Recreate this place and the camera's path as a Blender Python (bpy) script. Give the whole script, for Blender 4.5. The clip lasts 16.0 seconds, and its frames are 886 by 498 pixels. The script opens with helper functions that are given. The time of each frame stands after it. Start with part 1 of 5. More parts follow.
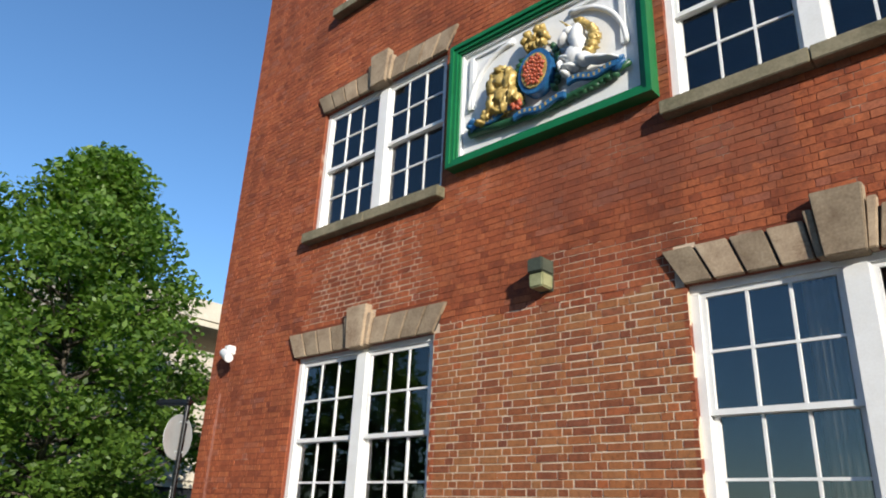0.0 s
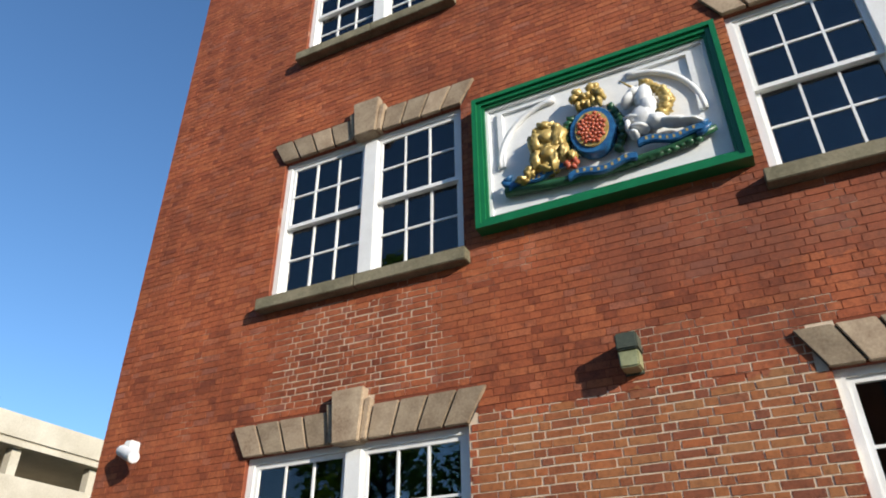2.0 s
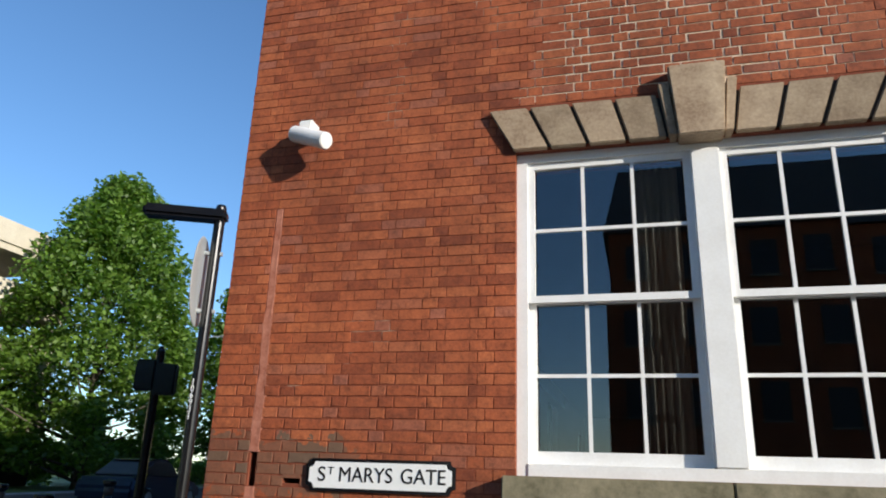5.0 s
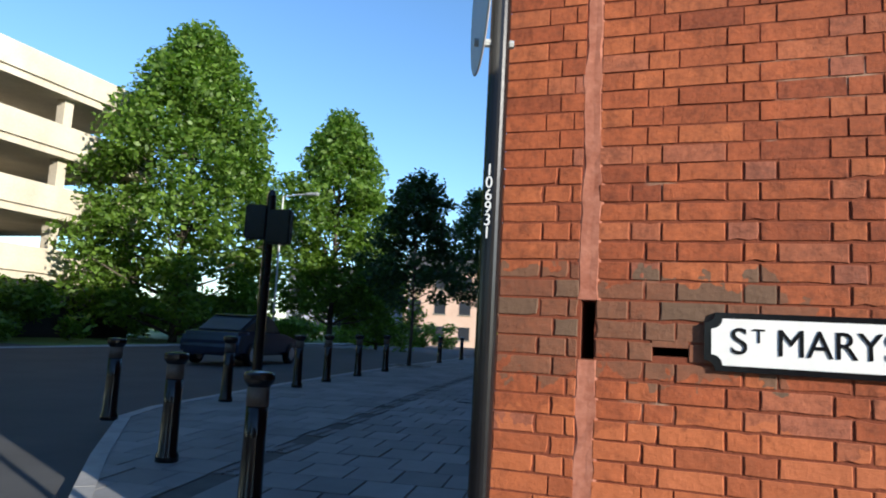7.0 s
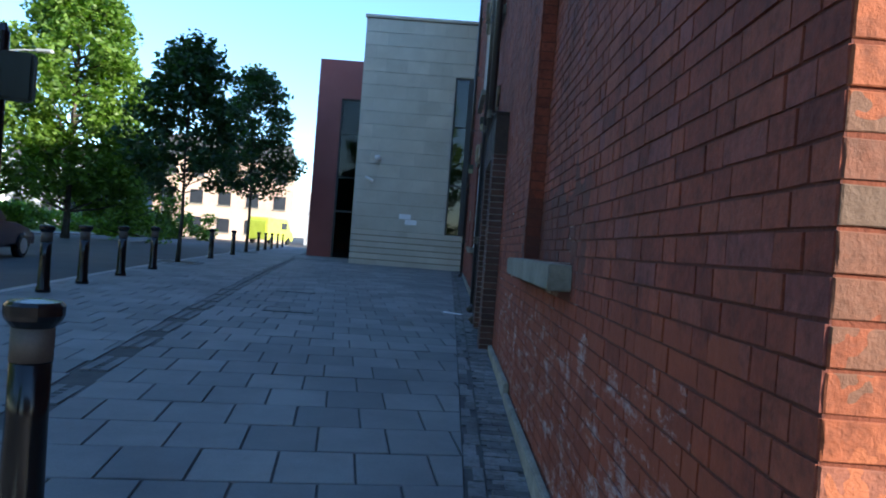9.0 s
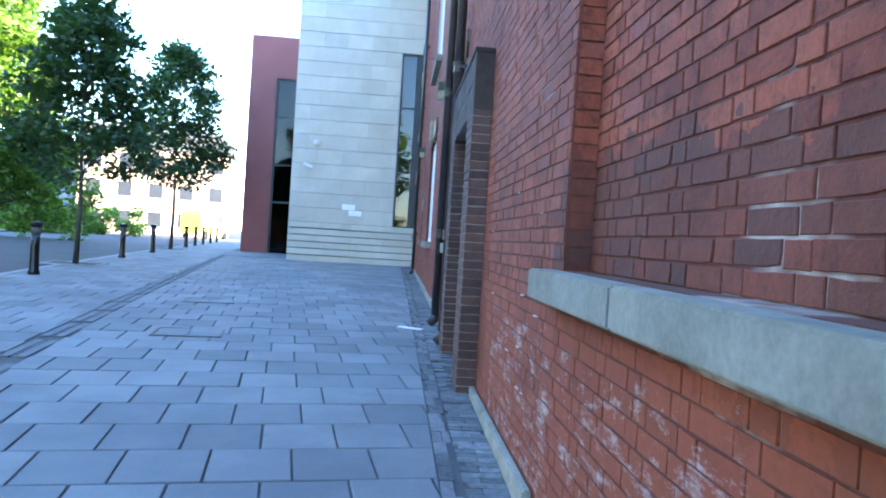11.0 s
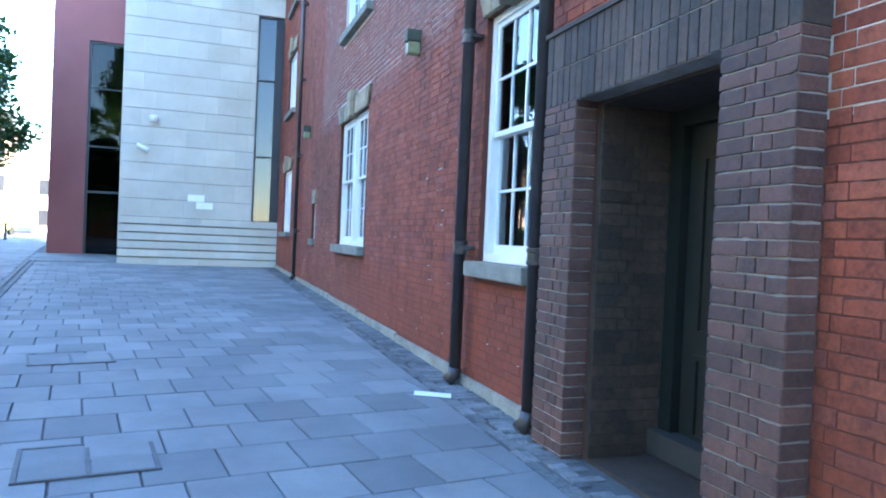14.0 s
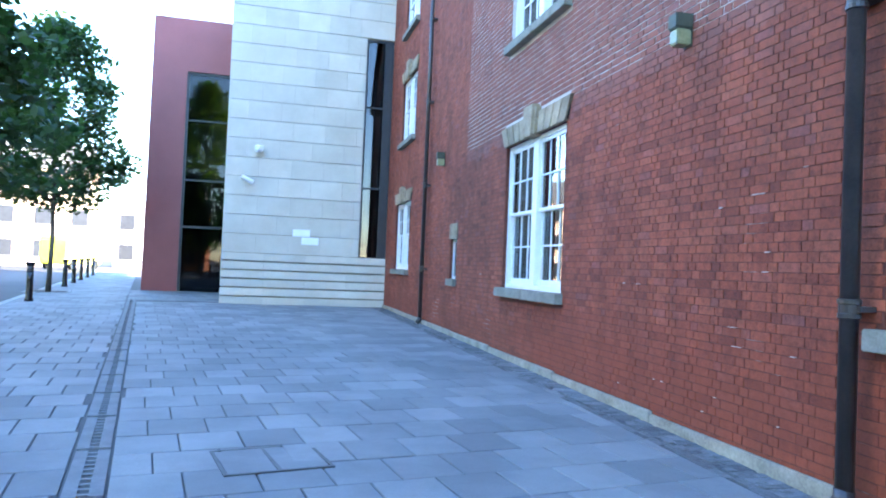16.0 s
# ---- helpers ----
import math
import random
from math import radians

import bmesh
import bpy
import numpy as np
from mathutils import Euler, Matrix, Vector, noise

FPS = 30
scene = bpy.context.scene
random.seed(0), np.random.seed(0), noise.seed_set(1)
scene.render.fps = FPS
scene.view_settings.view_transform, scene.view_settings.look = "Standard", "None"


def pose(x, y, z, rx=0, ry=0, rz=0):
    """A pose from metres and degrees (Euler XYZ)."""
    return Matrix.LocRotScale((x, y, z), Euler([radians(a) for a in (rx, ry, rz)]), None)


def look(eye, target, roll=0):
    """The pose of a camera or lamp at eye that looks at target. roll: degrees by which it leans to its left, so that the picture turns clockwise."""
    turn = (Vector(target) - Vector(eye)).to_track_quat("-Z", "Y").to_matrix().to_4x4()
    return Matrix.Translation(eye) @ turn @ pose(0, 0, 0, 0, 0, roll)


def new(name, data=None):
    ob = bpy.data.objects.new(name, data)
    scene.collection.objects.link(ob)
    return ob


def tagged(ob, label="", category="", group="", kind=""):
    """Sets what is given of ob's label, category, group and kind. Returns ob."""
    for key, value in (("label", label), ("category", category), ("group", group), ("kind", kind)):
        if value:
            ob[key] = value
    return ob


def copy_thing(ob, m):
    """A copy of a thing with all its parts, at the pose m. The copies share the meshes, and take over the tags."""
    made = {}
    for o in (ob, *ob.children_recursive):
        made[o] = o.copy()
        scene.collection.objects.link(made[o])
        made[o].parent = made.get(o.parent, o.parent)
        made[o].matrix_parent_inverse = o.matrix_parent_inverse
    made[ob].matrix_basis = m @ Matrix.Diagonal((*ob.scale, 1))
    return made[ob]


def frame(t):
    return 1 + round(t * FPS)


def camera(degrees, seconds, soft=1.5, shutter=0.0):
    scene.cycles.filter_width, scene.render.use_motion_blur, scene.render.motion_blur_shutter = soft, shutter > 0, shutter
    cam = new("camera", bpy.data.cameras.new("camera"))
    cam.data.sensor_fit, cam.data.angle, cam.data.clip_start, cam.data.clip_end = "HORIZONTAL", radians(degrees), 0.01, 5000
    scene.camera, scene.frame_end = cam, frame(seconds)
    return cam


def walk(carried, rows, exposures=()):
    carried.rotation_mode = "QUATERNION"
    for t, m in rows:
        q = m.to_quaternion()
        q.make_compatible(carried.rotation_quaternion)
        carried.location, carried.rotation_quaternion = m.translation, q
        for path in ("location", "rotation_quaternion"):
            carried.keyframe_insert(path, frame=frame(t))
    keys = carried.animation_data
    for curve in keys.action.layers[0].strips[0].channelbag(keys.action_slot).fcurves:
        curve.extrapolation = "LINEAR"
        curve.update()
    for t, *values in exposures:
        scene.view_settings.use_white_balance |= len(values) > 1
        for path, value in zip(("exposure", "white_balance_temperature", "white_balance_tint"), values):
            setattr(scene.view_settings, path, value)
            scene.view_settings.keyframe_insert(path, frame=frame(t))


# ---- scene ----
cam = camera(64.1, 16.0, 1.9)
PATH = [
    (0, (9.424, -5.268, 1.639), (8.151, -3.909, 2.368), 2.7),
    (0.5, (8.738, -5.299, 1.619), (7.547, -3.848, 2.309), -0.2),
    (1, (8.108, -5.345, 1.636), (7.049, -3.815, 2.368), -1.3),
    (1.5, (7.419, -5.381, 1.657), (6.505, -3.822, 2.515), -1.3),
    (2, (6.777, -5.382, 1.701), (6.035, -3.841, 2.738), -0.5),
    (2.5, (6.152, -5.284, 1.657), (5.583, -3.755, 2.814), 0.1),
    (3, (5.438, -5.259, 1.624), (5.011, -3.705, 2.807), 1.6),
    (3.5, (4.74, -5.172, 1.606), (4.313, -3.514, 2.639), 2.0),
    (4, (4.085, -4.961, 1.544), (3.687, -3.259, 2.517), 2.1),
    (4.5, (3.387, -4.646, 1.423), (2.997, -2.859, 2.231), 2.2),
    (5, (2.779, -4.306, 1.408), (2.264, -2.476, 2.03), 2.0),
    (5.2, (2.666, -4.14, 1.481), (2.079, -2.303, 2.011), 2.9),
    (7.3, (0.458, -2.343, 1.377), (-0.231, -0.475, 1.558), 2.8),
    (7.5, (0.32, -2.176, 1.393), (-0.29, -0.275, 1.517), 1.7),
    (8, (-0.054, -1.778, 1.385), (-0.403, 0.192, 1.394), 0.1),
    (8.2, (-0.221, -1.692, 1.382), (-0.451, 0.295, 1.377), 2.1),
    (10.3, (-0.717, 0.568, 1.456), (-0.64, 2.566, 1.447), 4.4),
    (10.5, (-0.734, 0.821, 1.452), (-0.731, 2.821, 1.425), 4.8),
    (11, (-0.702, 1.456, 1.455), (-0.563, 3.451, 1.436), 3.6),
    (11.5, (-0.796, 2.04, 1.455), (-0.477, 4.015, 1.429), 4.2),
    (12, (-1.058, 2.56, 1.493), (-0.63, 4.514, 1.515), 3.0),
    (12.5, (-1.381, 3.065, 1.521), (-0.934, 5.013, 1.565), 0.8),
    (13, (-1.734, 3.657, 1.586), (-1.193, 5.582, 1.639), 1.1),
    (13.5, (-1.955, 4.214, 1.598), (-1.319, 6.11, 1.565), -0.7),
    (14, (-2.256, 4.837, 1.63), (-1.609, 6.729, 1.6), 2.5),
    (14.5, (-2.493, 5.476, 1.665), (-1.972, 7.407, 1.694), 3.3),
    (15, (-2.775, 6.068, 1.675), (-2.242, 7.993, 1.777), 3.4),
    (15.5, (-3.102, 6.621, 1.672), (-2.564, 8.543, 1.799), 3.5),
    (16, (-3.459, 7.195, 1.696), (-2.969, 9.133, 1.75), 2.4),
]
walk(cam, [(t, look(eye, target, roll)) for t, eye, target, roll in PATH],
     [(0, 0.3, 6500, 10), (4, 0.3, 6500, 10), (5.2, 0.3, 6500, 10), (7.3, 0.75, 6500, 10), (8.2, 0.75, 6500, 10), (8.9, 1.4, 6400, 10), (9.7, 2.95, 6500, 11), (10.3, 3.6, 6650, 13), (12, 3.85, 6650, 14), (14, 4.0, 6650, 15), (16, 4.1, 6650, 15)])

# ---- light ----
SUN = Vector((2.0, -1.0, 0.74)).normalized()
world = bpy.data.worlds.new("sky")
scene.world = world
world.use_nodes = True
wn = world.node_tree.nodes
sky = wn.new("ShaderNodeTexSky")
sky.sky_type, sky.sun_disc = "NISHITA", False
sky.sun_elevation = math.asin(SUN.z)
sky.sun_rotation = math.atan2(SUN.x, SUN.y)
sky.air_density, sky.dust_density, sky.ozone_density = 1.0, 0.1, 4.2
wn["Background"].inputs[1].default_value = 0.135
deep = wn.new("ShaderNodeHueSaturation")
deep.inputs["Saturation"].default_value, deep.inputs["Value"].default_value = 1.06, 1.2
world.node_tree.links.new(sky.outputs[0], deep.inputs["Color"])
world.node_tree.links.new(deep.outputs[0], wn["Background"].inputs[0])
sun_data = bpy.data.lights.new("sun", "SUN")
sun_data.energy, sun_data.angle, sun_data.color = 5.0, radians(0.5), (1.0, 0.93, 0.82)
sun = new("sun", sun_data)
sun.matrix_world = look(SUN * 50, (0, 0, 0))


# ---- materials ----
def shader(name):
    m = bpy.data.materials.new(name)
    m.use_nodes = True
    nt = m.node_tree
    return m, nt, nt.nodes["Principled BSDF"], nt.nodes, nt.links


def ramp(nodes, stops):
    r = nodes.new("ShaderNodeValToRGB")
    el = r.color_ramp.elements
    while len(el) < len(stops):
        el.new(0.5)
    for e, (p, c) in zip(el, stops):
        e.position, e.color = p, (*c, 1)
    return r


def mixer(nt, fac, a, b, how="MIX"):
    n = nt.nodes.new("ShaderNodeMix")
    n.data_type, n.blend_type = "RGBA", how
    for socket, value in ((n.inputs[0], fac), (n.inputs[6], a), (n.inputs[7], b)):
        if isinstance(value, (int, float)):
            socket.default_value = value
        elif isinstance(value, tuple):
            socket.default_value = (*value, 1)
        else:
            nt.links.new(value, socket)
    return n.outputs[2]


def calc(nt, op, a, b=0.0, clamp=False):
    n = nt.nodes.new("ShaderNodeMath")
    n.operation, n.use_clamp = op, clamp
    for socket, value in zip(n.inputs, (a, b)):
        if isinstance(value, (int, float)):
            socket.default_value = value
        else:
            nt.links.new(value, socket)
    return n.outputs[0]


def noise_at(nt, scale, detail=4, rough=0.6, stretch=(1, 1, 1)):
    """World-space noise, so that neighbouring pieces share one pattern."""
    g = nt.nodes.new("ShaderNodeNewGeometry")
    mp = nt.nodes.new("ShaderNodeMapping")
    mp.inputs["Scale"].default_value = stretch
    n = nt.nodes.new("ShaderNodeTexNoise")
    n.inputs["Scale"].default_value, n.inputs["Detail"].default_value, n.inputs["Roughness"].default_value = scale, detail, rough
    nt.links.new(g.outputs["Position"], mp.inputs[0])
    nt.links.new(mp.outputs[0], n.inputs[0])
    return n.outputs[0]


def bumped(nt, b, height, strength=0.4, distance=0.01):
    n = nt.nodes.new("ShaderNodeBump")
    n.inputs["Strength"].default_value, n.inputs["Distance"].default_value = strength, distance
    nt.links.new(height, n.inputs["Height"])
    nt.links.new(n.outputs[0], b.inputs["Normal"])


def mottled(name, dark, light, rough=0.7, scale=6.0, fine=60.0, bump=0.3, metal=0.0, stretch=(1, 1, 1), depth=0.006, vary=0.0):
    m, nt, b, N, L = shader(name)
    big, small = noise_at(nt, scale, 5, 0.6, stretch), noise_at(nt, fine, 3, 0.6, stretch)
    both = calc(nt, "ADD", calc(nt, "MULTIPLY", big, 0.65), calc(nt, "MULTIPLY", small, 0.35))
    r = ramp(N, [(0.32, dark), (0.68, light)])
    L.new(both, r.inputs[0])
    col = r.outputs[0]
    if vary:
        own = ramp(N, [(0.0, (1 - vary, 1 - vary, 1 - vary * 1.1)), (1.0, (1 + vary * 0.5, 1 + vary * 0.4, 1 + vary * 0.3))])
        L.new(N.new("ShaderNodeObjectInfo").outputs["Random"], own.inputs[0])
        col = mixer(nt, 1.0, col, own.outputs[0], "MULTIPLY")
    L.new(col, b.inputs["Base Color"])
    b.inputs["Roughness"].default_value, b.inputs["Metallic"].default_value = rough, metal
    if bump:
        bumped(nt, b, both, bump, depth)
    return m


def island_random(nt):
    g = nt.nodes.new("ShaderNodeNewGeometry")
    o = nt.nodes.new("ShaderNodeObjectInfo")
    return calc(nt, "FRACT", calc(nt, "ADD", g.outputs["Random Per Island"], o.outputs["Random"]))


def brick_material(name, stops, rough=0.85, fade=None, low=None, axis=0, above=None, zones=()):
    """Bricks, one tone a brick, with blotches, limewashed wear (low) and a faded stretch of wall (fade: x0, x1, z1)."""
    m, nt, b, N, L = shader(name)
    r = ramp(N, stops)
    L.new(island_random(nt), r.inputs[0])
    blotch = ramp(N, [(0.35, (0.62, 0.6, 0.6)), (0.65, (1.12, 1.1, 1.08))])
    L.new(noise_at(nt, 1.1, 6, 0.65), blotch.inputs[0])
    col = mixer(nt, 0.8, r.outputs[0], blotch.outputs[0], "MULTIPLY")
    grain = ramp(N, [(0.3, (0.7, 0.7, 0.7)), (0.7, (1.15, 1.15, 1.15))])
    L.new(noise_at(nt, 55, 4), grain.inputs[0])
    col = mixer(nt, 0.7, col, grain.outputs[0], "MULTIPLY")
    streak = ramp(N, [(0.40, (0.55, 0.5, 0.48)), (0.56, (1.05, 1.05, 1.05))])
    L.new(noise_at(nt, 2.2, 6, 0.7, (1, 1, 0.22)), streak.inputs[0])
    col = mixer(nt, 0.45, col, streak.outputs[0], "MULTIPLY")
    spot = ramp(N, [(0.34, (0.5, 0.45, 0.42)), (0.5, (1, 1, 1)), (0.7, (1.25, 1.2, 1.15))])
    L.new(noise_at(nt, 16, 6, 0.75), spot.inputs[0])
    col = mixer(nt, 0.75, col, spot.outputs[0], "MULTIPLY")
    g = N.new("ShaderNodeNewGeometry")
    xyz = N.new("ShaderNodeSeparateXYZ")
    L.new(g.outputs["Position"], xyz.inputs[0])
    if above:
        y0, y1, z0, tone = above
        wob = calc(nt, "MULTIPLY", noise_at(nt, 2.0, 3), 0.5)
        a = calc(nt, "MULTIPLY", calc(nt, "GREATER_THAN", xyz.outputs[1], y0), calc(nt, "LESS_THAN", xyz.outputs[1], y1))
        a = calc(nt, "MULTIPLY", a, calc(nt, "GREATER_THAN", calc(nt, "ADD", xyz.outputs[2], wob), z0 + 0.25))
        col = mixer(nt, calc(nt, "MULTIPLY", a, 0.3), col, tone)
        damp = calc(nt, "LESS_THAN", calc(nt, "ADD", xyz.outputs[2], calc(nt, "MULTIPLY", noise_at(nt, 0.9, 4), 1.1)), 1.55)
        col = mixer(nt, calc(nt, "MULTIPLY", damp, 0.45), col, (0.20, 0.040, 0.016))
    if fade:
        x0, x1, z1 = fade
        wob = calc(nt, "MULTIPLY", noise_at(nt, 3.0, 3), 0.5)
        a = calc(nt, "MULTIPLY", calc(nt, "GREATER_THAN", xyz.outputs[0], x0), calc(nt, "LESS_THAN", xyz.outputs[0], x1))
        a = calc(nt, "MULTIPLY", a, calc(nt, "LESS_THAN", calc(nt, "ADD", xyz.outputs[2], wob), z1 + 0.25))
        mixed = ramp(N, [(0.0, (0.16, 0.05, 0.025)), (0.3, (0.25, 0.085, 0.03)), (0.6, (0.32, 0.12, 0.037)), (0.85, (0.31, 0.145, 0.052)), (1.0, (0.36, 0.10, 0.03))])
        L.new(calc(nt, "FRACT", calc(nt, "MULTIPLY", island_random(nt), 7.3)), mixed.inputs[0])
        mixed_col = mixer(nt, 0.7, mixed.outputs[0], spot.outputs[0], "MULTIPLY")
        col = mixer(nt, calc(nt, "MULTIPLY", a, 0.75), col, mixed_col)
    for u0, u1, z0, z1, amount, tone in zones:
        wob = calc(nt, "MULTIPLY", calc(nt, "SUBTRACT", noise_at(nt, 3.2, 4, 0.7), 0.5), 0.7)
        off = calc(nt, "ABSOLUTE", calc(nt, "SUBTRACT", xyz.outputs[axis], (u0 + u1) / 2))
        up = calc(nt, "ABSOLUTE", calc(nt, "SUBTRACT", xyz.outputs[2], (z0 + z1) / 2))
        a = calc(nt, "MULTIPLY", calc(nt, "LESS_THAN", calc(nt, "ADD", off, wob), (u1 - u0) / 2), calc(nt, "LESS_THAN", calc(nt, "ADD", up, wob), (z1 - z0) / 2))
        own = calc(nt, "ADD", calc(nt, "MULTIPLY", island_random(nt), 0.8), 0.5)
        col = mixer(nt, calc(nt, "MULTIPLY", calc(nt, "MULTIPLY", a, amount), own, True), col, tone)
    if low:
        y0, y1, z1 = low
        wob = calc(nt, "MULTIPLY", noise_at(nt, 4.0, 3), 0.6)
        a = calc(nt, "MULTIPLY", calc(nt, "GREATER_THAN", xyz.outputs[1], y0), calc(nt, "LESS_THAN", xyz.outputs[1], y1))
        a = calc(nt, "MULTIPLY", a, calc(nt, "LESS_THAN", calc(nt, "ADD", xyz.outputs[2], wob), z1 + 0.3))
        worn = ramp(N, [(0.52, (0, 0, 0)), (0.66, (0.85, 0.85, 0.85))])
        L.new(noise_at(nt, 4.2, 8, 0.8, (1, 0.75, 2.0)), worn.inputs[0])
        col = mixer(nt, calc(nt, "MULTIPLY", a, worn.outputs[0]), col, (0.52, 0.42, 0.41))
    L.new(col, b.inputs["Base Color"])
    b.inputs["Roughness"].default_value = rough
    h = calc(nt, "ADD", noise_at(nt, 35, 5, 0.7), calc(nt, "MULTIPLY", noise_at(nt, 9, 3), 0.8))
    bumped(nt, b, h, 0.55, 0.008)
    return m


def mortar_material(name, washed, pale, patches=0.5, zones=(), axis=0):
    m, nt, b, N, L = shader(name)
    mask = ramp(N, [(patches - 0.04, (0, 0, 0)), (patches + 0.06, (1, 1, 1))])
    L.new(noise_at(nt, 0.55, 5, 0.7), mask.inputs[0])
    bare = mask.outputs[0]
    g = N.new("ShaderNodeNewGeometry")
    xyz = N.new("ShaderNodeSeparateXYZ")
    L.new(g.outputs["Position"], xyz.inputs[0])
    wob = calc(nt, "MULTIPLY", noise_at(nt, 2.5, 3), 0.5)
    for u0, u1, z0, z1, lean in zones:
        mid, half = (u0 + u1) / 2, (u1 - u0) / 2
        off = calc(nt, "ABSOLUTE", calc(nt, "SUBTRACT", xyz.outputs[axis], mid))
        reach = calc(nt, "ADD", calc(nt, "MULTIPLY", calc(nt, "SUBTRACT", z1, xyz.outputs[2]), lean), half)
        a = calc(nt, "LESS_THAN", calc(nt, "ADD", off, wob), calc(nt, "ADD", reach, 0.25))
        a = calc(nt, "MULTIPLY", a, calc(nt, "GREATER_THAN", xyz.outputs[2], z0))
        a = calc(nt, "MULTIPLY", a, calc(nt, "LESS_THAN", calc(nt, "ADD", xyz.outputs[2], wob), z1 + 0.25))
        bare = calc(nt, "MAXIMUM", bare, a)
    col = mixer(nt, bare, washed, pale)
    col = mixer(nt, 0.5, col, noise_at(nt, 40, 3), "MULTIPLY")
    L.new(col, b.inputs["Base Color"])
    b.inputs["Roughness"].default_value = 0.95
    bumped(nt, b, noise_at(nt, 70, 4), 0.6, 0.006)
    return m


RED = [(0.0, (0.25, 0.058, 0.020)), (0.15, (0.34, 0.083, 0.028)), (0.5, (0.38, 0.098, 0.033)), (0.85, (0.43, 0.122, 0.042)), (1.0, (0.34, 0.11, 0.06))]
BROWN = [(0.0, (0.075, 0.034, 0.027)), (0.4, (0.115, 0.05, 0.038)), (0.75, (0.15, 0.064, 0.047)), (1.0, (0.10, 0.046, 0.038))]
M_BRICK = brick_material("red_brick", RED, fade=(4.5, 7.15, 3.55), zones=((-0.1, 1.0, 1.28, 1.66, 0.8, (0.13, 0.075, 0.045)), (5.6, 8.2, 4.4, 5.3, 0.5, (0.16, 0.05, 0.028)), (-0.2, 1.8, 0.2, 1.12, 0.55, (0.46, 0.13, 0.045))))
# front brick tones darkened and cooled, the side's shade put into the colour
M_BRICK_SIDE = brick_material("red_brick_shaded_side", [(p, (c[0] * 0.80, c[1] * 0.68, c[2] * 0.95)) for p, c in RED], low=(0.5, 6.2, 1.05), above=(11.4, 19.4, 3.6, (0.27, 0.13, 0.11)), axis=1, zones=((1.9, 4.5, 1.2, 1.8, 0.65, (0.07, 0.025, 0.018)), (0.3, 6.6, 0.0, 1.25, 0.55, (0.27, 0.055, 0.018)), (9.2, 16.0, 0.2, 1.3, 0.4, (0.20, 0.035, 0.014))))
M_BROWN = brick_material("brown_brick", BROWN, rough=0.75)
# darker, greyer brown: the head course's own tone, and painted shade inside the entrance
M_BROWN_DARK = brick_material("dark_brown_brick", [(p, (c[0] * 0.62, c[1] * 0.88, c[2] * 0.85)) for p, c in BROWN], rough=0.8)
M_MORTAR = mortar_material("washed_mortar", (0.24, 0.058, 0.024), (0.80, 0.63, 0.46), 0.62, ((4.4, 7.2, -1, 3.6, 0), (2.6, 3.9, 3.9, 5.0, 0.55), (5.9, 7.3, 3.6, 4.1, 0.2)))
# washed tone darkened to follow the side brick, shade included in the colour
M_MORTAR_SIDE = mortar_material("shaded_side_mortar", (0.16, 0.045, 0.03), (0.76, 0.64, 0.58), 0.67, ((10.9, 19.4, 3.75, 8.0, 0), (4.5, 7.0, 2.15, 4.0, 0)), 1)
M_PALE = mortar_material("pale_mortar", (0.27, 0.225, 0.19), (0.44, 0.385, 0.34), 0.5)
M_STONE = mottled("sandstone_dressing", (0.20, 0.135, 0.085), (0.47, 0.37, 0.255), 0.9, 5, 45, 0.6, vary=0.28)
M_SILL = mottled("weathered_sill_stone", (0.10, 0.09, 0.05), (0.29, 0.25, 0.16), 0.9, 3.5, 35, 0.6)
M_SILL_GREY = mottled("grey_sill_stone", (0.14, 0.132, 0.105), (0.28, 0.268, 0.225), 0.9, 4, 45, 0.5)
M_PLINTH = mottled("plinth_stone", (0.15, 0.14, 0.11), (0.38, 0.35, 0.29), 0.9, 4, 40, 0.5)
M_WHITE = mottled("white_gloss_paint", (0.70, 0.69, 0.66), (0.82, 0.82, 0.80), 0.35, 4, 60, 0.05)
M_BLACK = mottled("black_gloss_paint", (0.003, 0.003, 0.004), (0.008, 0.008, 0.009), 0.22, 6, 60, 0.08)
M_DOWNPIPE = mottled("brown_black_pipe_paint", (0.022, 0.017, 0.017), (0.05, 0.04, 0.04), 0.35, 5, 50, 0.1)
M_DOOR = mottled("dark_green_black_door_paint", (0.010, 0.012, 0.011), (0.022, 0.025, 0.022), 0.4, 3, 40, 0.1)
M_GREEN = mottled("green_gloss_paint", (0.004, 0.115, 0.035), (0.008, 0.17, 0.055), 0.35, 5, 60, 0.05)
M_PANEL = mottled("white_panel_paint", (0.66, 0.67, 0.66), (0.80, 0.80, 0.78), 0.5, 4, 50, 0.05)
M_GOLD = mottled("gold_leaf_paint", (0.26, 0.16, 0.03), (0.66, 0.49, 0.17), 0.4, 18, 90, 0.4, 0.2)
M_BLUE = mottled("blue_enamel_paint", (0.01, 0.05, 0.16), (0.03, 0.16, 0.33), 0.4, 18, 80, 0.2)
M_REDP = mottled("red_enamel_paint", (0.30, 0.03, 0.02), (0.55, 0.15, 0.06), 0.4, 30, 90, 0.3)
M_DKGREEN = mottled("dark_green_relief_paint", (0.01, 0.05, 0.02), (0.03, 0.12, 0.05), 0.4, 18, 80, 0.2)
M_FLAG = None
M_ASPHALT = mottled("asphalt", (0.035, 0.036, 0.038), (0.065, 0.066, 0.068), 0.9, 0.7, 120, 0.4)
M_JOINT = mottled("paving_joint_sand", (0.05, 0.05, 0.05), (0.10, 0.10, 0.095), 0.95, 4, 80, 0.4)
M_KERB = mottled("granite_kerb", (0.22, 0.22, 0.22), (0.36, 0.36, 0.35), 0.85, 3, 90, 0.3)
